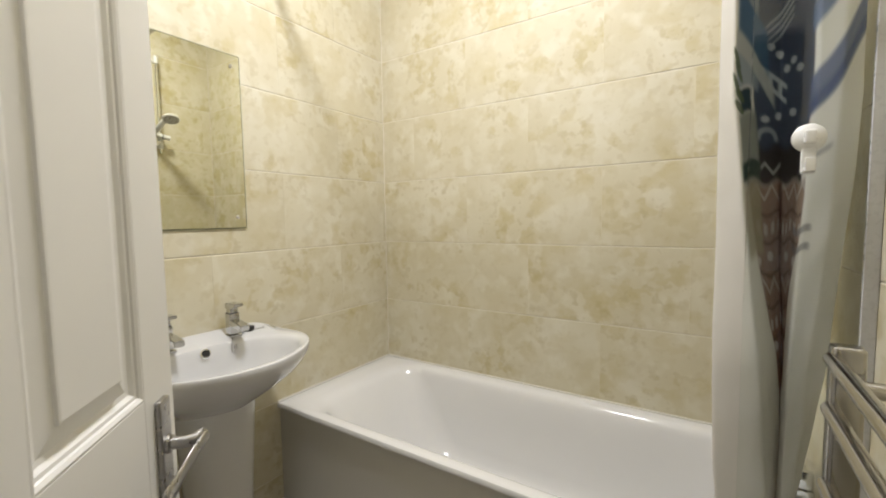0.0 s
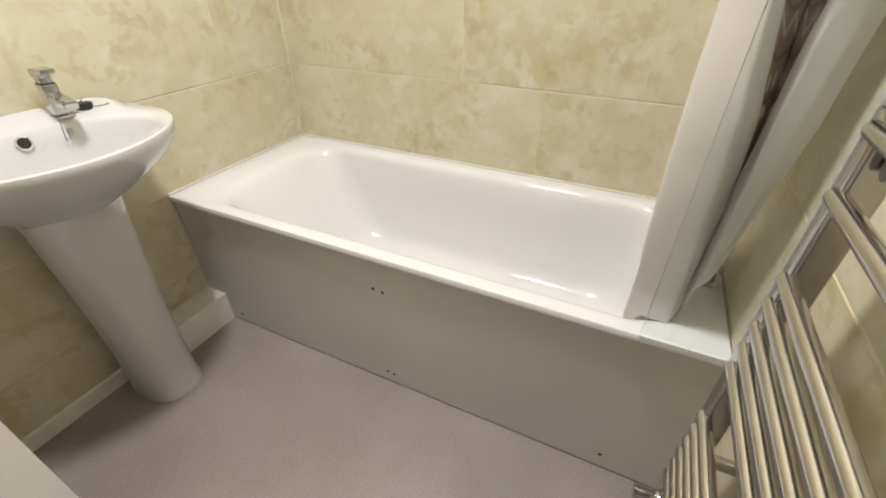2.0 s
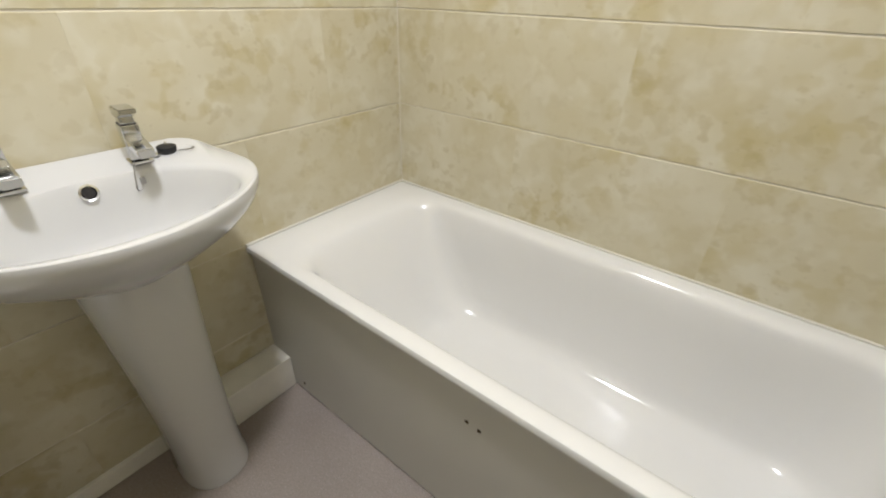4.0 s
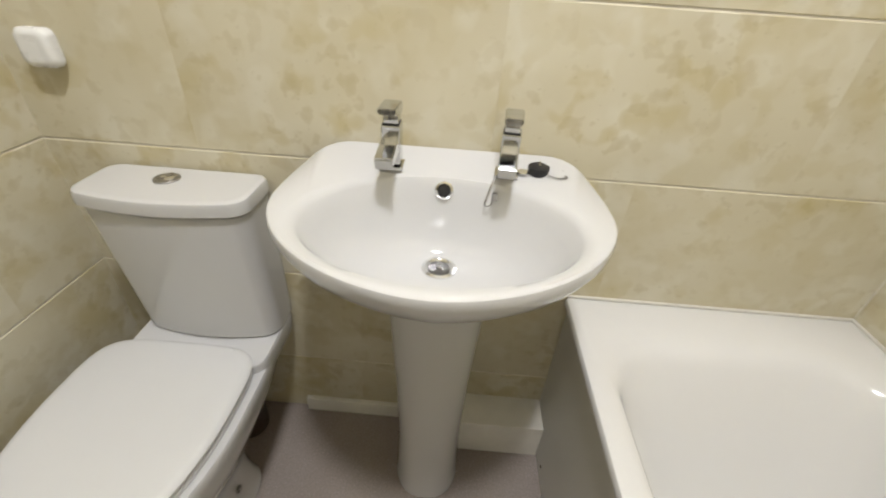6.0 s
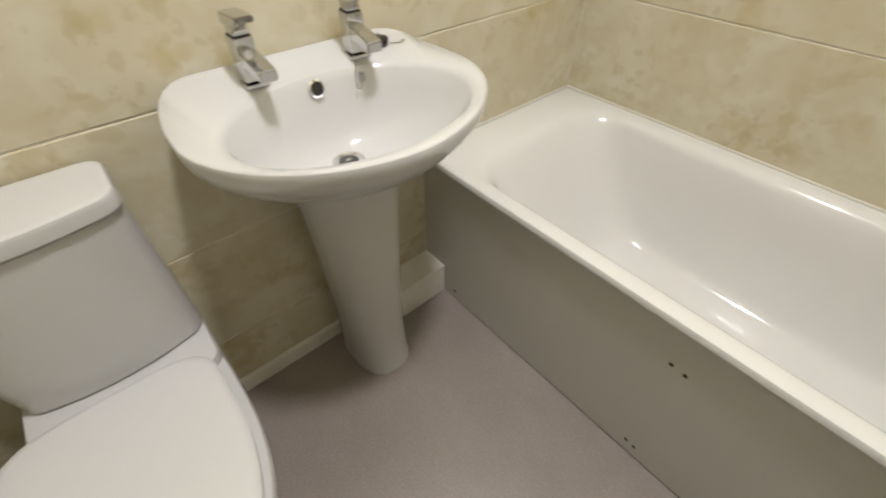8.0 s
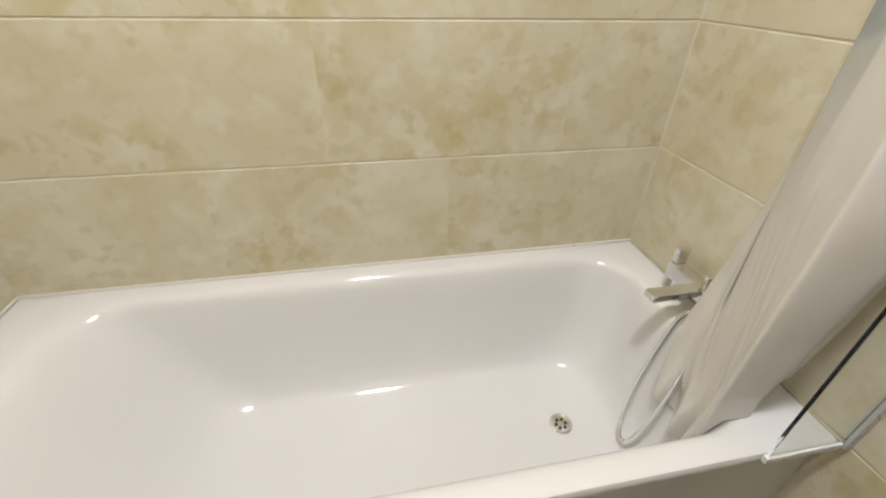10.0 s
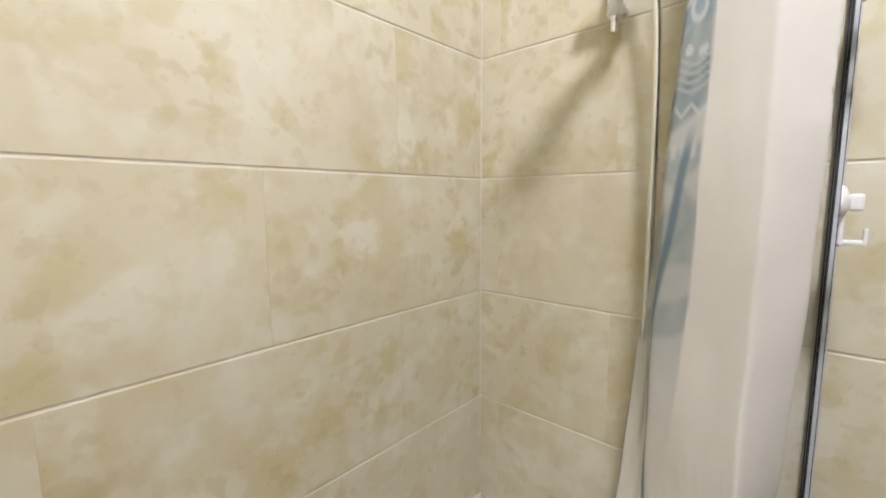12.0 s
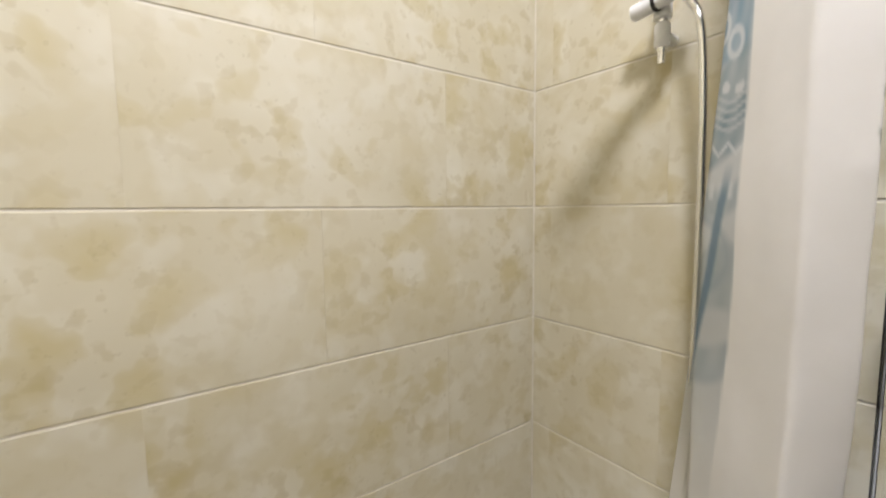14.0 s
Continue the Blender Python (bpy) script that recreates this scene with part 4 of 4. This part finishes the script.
# ---- shower fittings ----
GREYPLASTIC = plain("grey_plastic", (0.56, 0.55, 0.53), 0.35, 0, 0.04, 20)
NOZZLE = plain("nozzle_rubber", (0.14, 0.135, 0.13), 0.5)
riser = thing("shower_riser", "chrome shower riser rail with white slider on tiled wall", "shower rail", at=(1.655, 1.389, 1.76))
part("rod", tube(bmesh.new(), [(0, 0, 0.0), (0, 0, 0.60)], 0.0095, 14), CHROME, riser)
for z in (0.03, 0.585):
    part("wall_bracket", tube(bmesh.new(), [(0, 0, z), (ROOM_X - 1.656, 0, z)], 0.011, 14), PLASTIC, riser)
    part("end_cap", tube(bmesh.new(), [(0, 0, z - 0.022), (0, 0, z - 0.018), (0, 0, z + 0.020), (0, 0, z + 0.024)], [0.012, 0.0145, 0.0145, 0.012], 16), PLASTIC, riser)
part("rod_tip", tube(bmesh.new(), [(0, 0, -0.022), (0, 0, 0.01)], 0.0075, 12), CHROME, riser)
sl = part("slider", tube(bmesh.new(), [(-0.022, 0.048, 0.082), (-0.022, 0.046, 0.082), (-0.024, 0.010, 0.085), (-0.028, -0.030, 0.089), (-0.030, -0.052, 0.092)], [0.013, 0.0155, 0.0155, 0.0135, 0.015], 18), PLASTIC, riser, "white plastic sliding holder")
part("collar", tube(bmesh.new(), [(0, 0, 0.062), (0, 0, 0.108)], 0.0165, 16), PLASTIC, sl)
part("clamp_ring", tube(bmesh.new(), [(-0.024, 0.004, 0.0855), (-0.0245, -0.003, 0.086)], 0.0168, 18), RUBBER, sl)

hs = thing("shower_handset", "grey-white round shower head resting in its wall holder", "shower head", at=(1.625, 1.334, 1.852))
ho = Vector((1.625, 1.334, 1.852))
hc = Vector((1.415, 1.354, 1.922))
fn = Vector((-0.42, -0.16, -0.89)).normalized()
part("handle", tube(bmesh.new(), smooth_path([(0.006, -0.002, -0.022), (0, 0, 0), Vector((1.555, 1.340, 1.885)) - ho, Vector((1.475, 1.347, 1.925)) - ho, hc - fn * 0.018 - ho], 6), [0.010, 0.0105, 0.011, 0.0115, 0.012, 0.0125, 0.013, 0.0135, 0.014, 0.014, 0.0145, 0.015, 0.015, 0.015, 0.0155, 0.016, 0.016, 0.016, 0.017, 0.018, 0.018, 0.019, 0.019, 0.02, 0.02], 16), PLASTIC, hs)
part("head", disc(bmesh.new(), hc - ho, fn, [(0.018, -0.024), (0.036, -0.017), (0.046, -0.006), (0.048, 0.0), (0.046, 0.004), (0.042, 0.005)], 36), PLASTIC, hs)
face = part("spray_face", disc(bmesh.new(), hc - ho + fn * 0.005, fn, [(0.0415, -0.001), (0.0415, 0.0008), (0.018, 0.0016), (0.002, 0.002)], 36), GREYPLASTIC, hs, "grey spray plate with nozzles")
fs = fn.orthogonal().normalized()
fu = fn.cross(fs)
for rad, count in ((0.036, 20), (0.0275, 15), (0.018, 10), (0.0085, 5)):
    for k in range(count):
        a = 2 * math.pi * k / count + rad * 90
        part("nozzle", disc(bmesh.new(), hc - ho + fn * 0.0062 + rad * (math.cos(a) * fs + math.sin(a) * fu), fn, [(0.0024, -0.001), (0.0018, 0.0022)], 6), NOZZLE, face)

mx = thing("bath_mixer", "chrome bath shower mixer tap on the bathtub rim", "tap", at=(1.658, 1.402, RIM))
for s in (-1, 1):
    part("leg", tube(bmesh.new(), [(0, s * 0.076, 0), (0, s * 0.076, 0.004), (0, s * 0.076, 0.005), (0, s * 0.076, 0.062)], [0.026, 0.026, 0.015, 0.015], 18), CHROME, mx)
    lv = part("knob", boxed(-0.019, 0.019, s * 0.096 - 0.015, s * 0.096 + 0.015, 0.046, 0.092, 0.004), CHROME, mx)
    part("lever", boxed(-0.016, 0.016, s * 0.100 - 0.009, s * 0.100 + 0.009, 0.092, 0.135, 0.003), CHROME, lv)
part("body", boxed(-0.021, 0.021, -0.083, 0.083, 0.050, 0.090, 0.005, 3), CHROME, mx)
part("spout", boxed(-0.150, -0.018, -0.017, 0.017, 0.072, 0.092, 0.004, 2), CHROME, mx)
part("diverter", disc(bmesh.new(), (0, 0, 0.09), (0, 0, 1), [(0.008, 0), (0.008, 0.016), (0.011, 0.018), (0.011, 0.028), (0.008, 0.030)], 16), CHROME, mx)
part("hose_outlet", disc(bmesh.new(), (-0.012, -0.020, 0.052), (-0.35, 0, -1), [(0.011, -0.004), (0.011, 0.024), (0.009, 0.026)], 14), CHROME, mx)

hose = thing("shower_hose", "ribbed chrome shower hose looped down into the bathtub", "hose", at=(1.60, 1.33, 0.3))
hp = smooth_path([(1.628, 1.382, 0.572), (1.597, 1.380, 0.555), (1.567, 1.376, 0.45), (1.540, 1.366, 0.32), (1.518, 1.345, 0.232), (1.500, 1.315, 0.200), (1.505, 1.285, 0.225), (1.535, 1.272, 0.36), (1.575, 1.283, 0.60), (1.612, 1.292, 1.00), (1.622, 1.294, 1.40), (1.620, 1.297, 1.66), (1.618, 1.306, 1.78), (1.630, 1.332, 1.832)], 26)
part("ribbed_tube", tube(bmesh.new(), [p - Vector((1.60, 1.33, 0.3)) for p in hp], [0.0072 if i % 2 else 0.0062 for i in range(len(hp))], 10), CHROME, hose)

# ---- small things ----
plug = thing("basin_plug", "black rubber basin plug lying on the basin ledge", "plug", at=(0.060, 0.918, 0.8785))
part("stopper", disc(bmesh.new(), (0, 0, 0), (0, 0, 1), [(0.017, 0.0), (0.0185, 0.004), (0.020, 0.012), (0.020, 0.016), (0.016, 0.018), (0.006, 0.018)], 24), RUBBER, plug)
part("plug_eye", tube(bmesh.new(), [(0.006 * math.cos(a), 0, 0.020 + 0.006 * math.sin(a)) for a in (2 * math.pi * k / 14 for k in range(15))], 0.0012, 6), CHROME, plug)
part("chain_disc", disc(bmesh.new(), (0.004, -0.028, 0.003), (0, 0, 1), [(0.012, 0), (0.012, 0.002), (0.010, 0.003)], 20), CHROME, plug, "small chrome disc")
ch = thing("plug_chain", "thin steel plug chain trailing over basin ledge", "chain", at=(0.06, 0.90, 0.883))
co = Vector((0.06, 0.90, 0.873))
for pts in ([(0.085, 0.842, 0.8735), (0.100, 0.834, 0.868), (0.110, 0.826, 0.845), (0.116, 0.822, 0.825), (0.113, 0.832, 0.823), (0.108, 0.838, 0.838)], [(0.055, 0.934, 0.8745), (0.035, 0.948, 0.8745), (0.030, 0.962, 0.8745), (0.042, 0.970, 0.8745), (0.052, 0.966, 0.8745)], [(0.075, 0.934, 0.8745), (0.085, 0.952, 0.8745), (0.080, 0.968, 0.8745), (0.072, 0.966, 0.8745)]):
    part("links", tube(bmesh.new(), [p - co for p in smooth_path(pts, 6)], 0.0013, 6), STEEL, ch)
part("clip", boxed(0.045, 0.052, -0.066, -0.056, -0.042, -0.026, 0.002), STEEL, ch)

fresh = thing("air_freshener", "small white rounded plastic air freshener stuck on tiles", "air freshener", at=(0.0, -0.004, 1.027))
rr = lambda i, x: [Vector((x, p.x, p.y)) for p in round_rect(-0.033 + i, 0.031 - i, -0.031 + i, 0.035 - i, 0.014, 0)]
part("case", loft(bmesh.new(), [rr(0.004, 0.001), rr(0, 0.006), rr(0.0, 0.020), rr(0.004, 0.027), rr(0.012, 0.030)]), PLASTIC, fresh)

# ---- tiles ----
lay_tiles(wall_north, ROOM_X, lambda u, z: pose(u, ROOM_Y1, z), lambda r: 0.50 if r % 2 == 0 else 0.20)
lay_tiles(wall_west, ROOM_Y1 - ROOM_Y0, lambda u, z: pose(0, ROOM_Y0 + u, z, 0, 0, 90), lambda r: (1.131 - ROOM_Y0) % 0.6 if r % 2 == 0 else (0.831 - ROOM_Y0) % 0.6)
lay_tiles(wall_east, ROOM_Y1 - ALCOVE_Y, lambda u, z: pose(ROOM_X, ROOM_Y1 - u, z, 0, 0, -90), lambda r: 0.06 if r % 2 == 0 else 0.36)
lay_tiles(wall_south, ROOM_X, lambda u, z: pose(ROOM_X - u, ROOM_Y0, z, 0, 0, 180), lambda r: (ROOM_X - 0.22) % 0.6 if r % 2 == 0 else (ROOM_X - 0.52) % 0.6, (-0.01, ROOM_X - DOOR_X0 + 0.03, DOOR_H + 0.03))
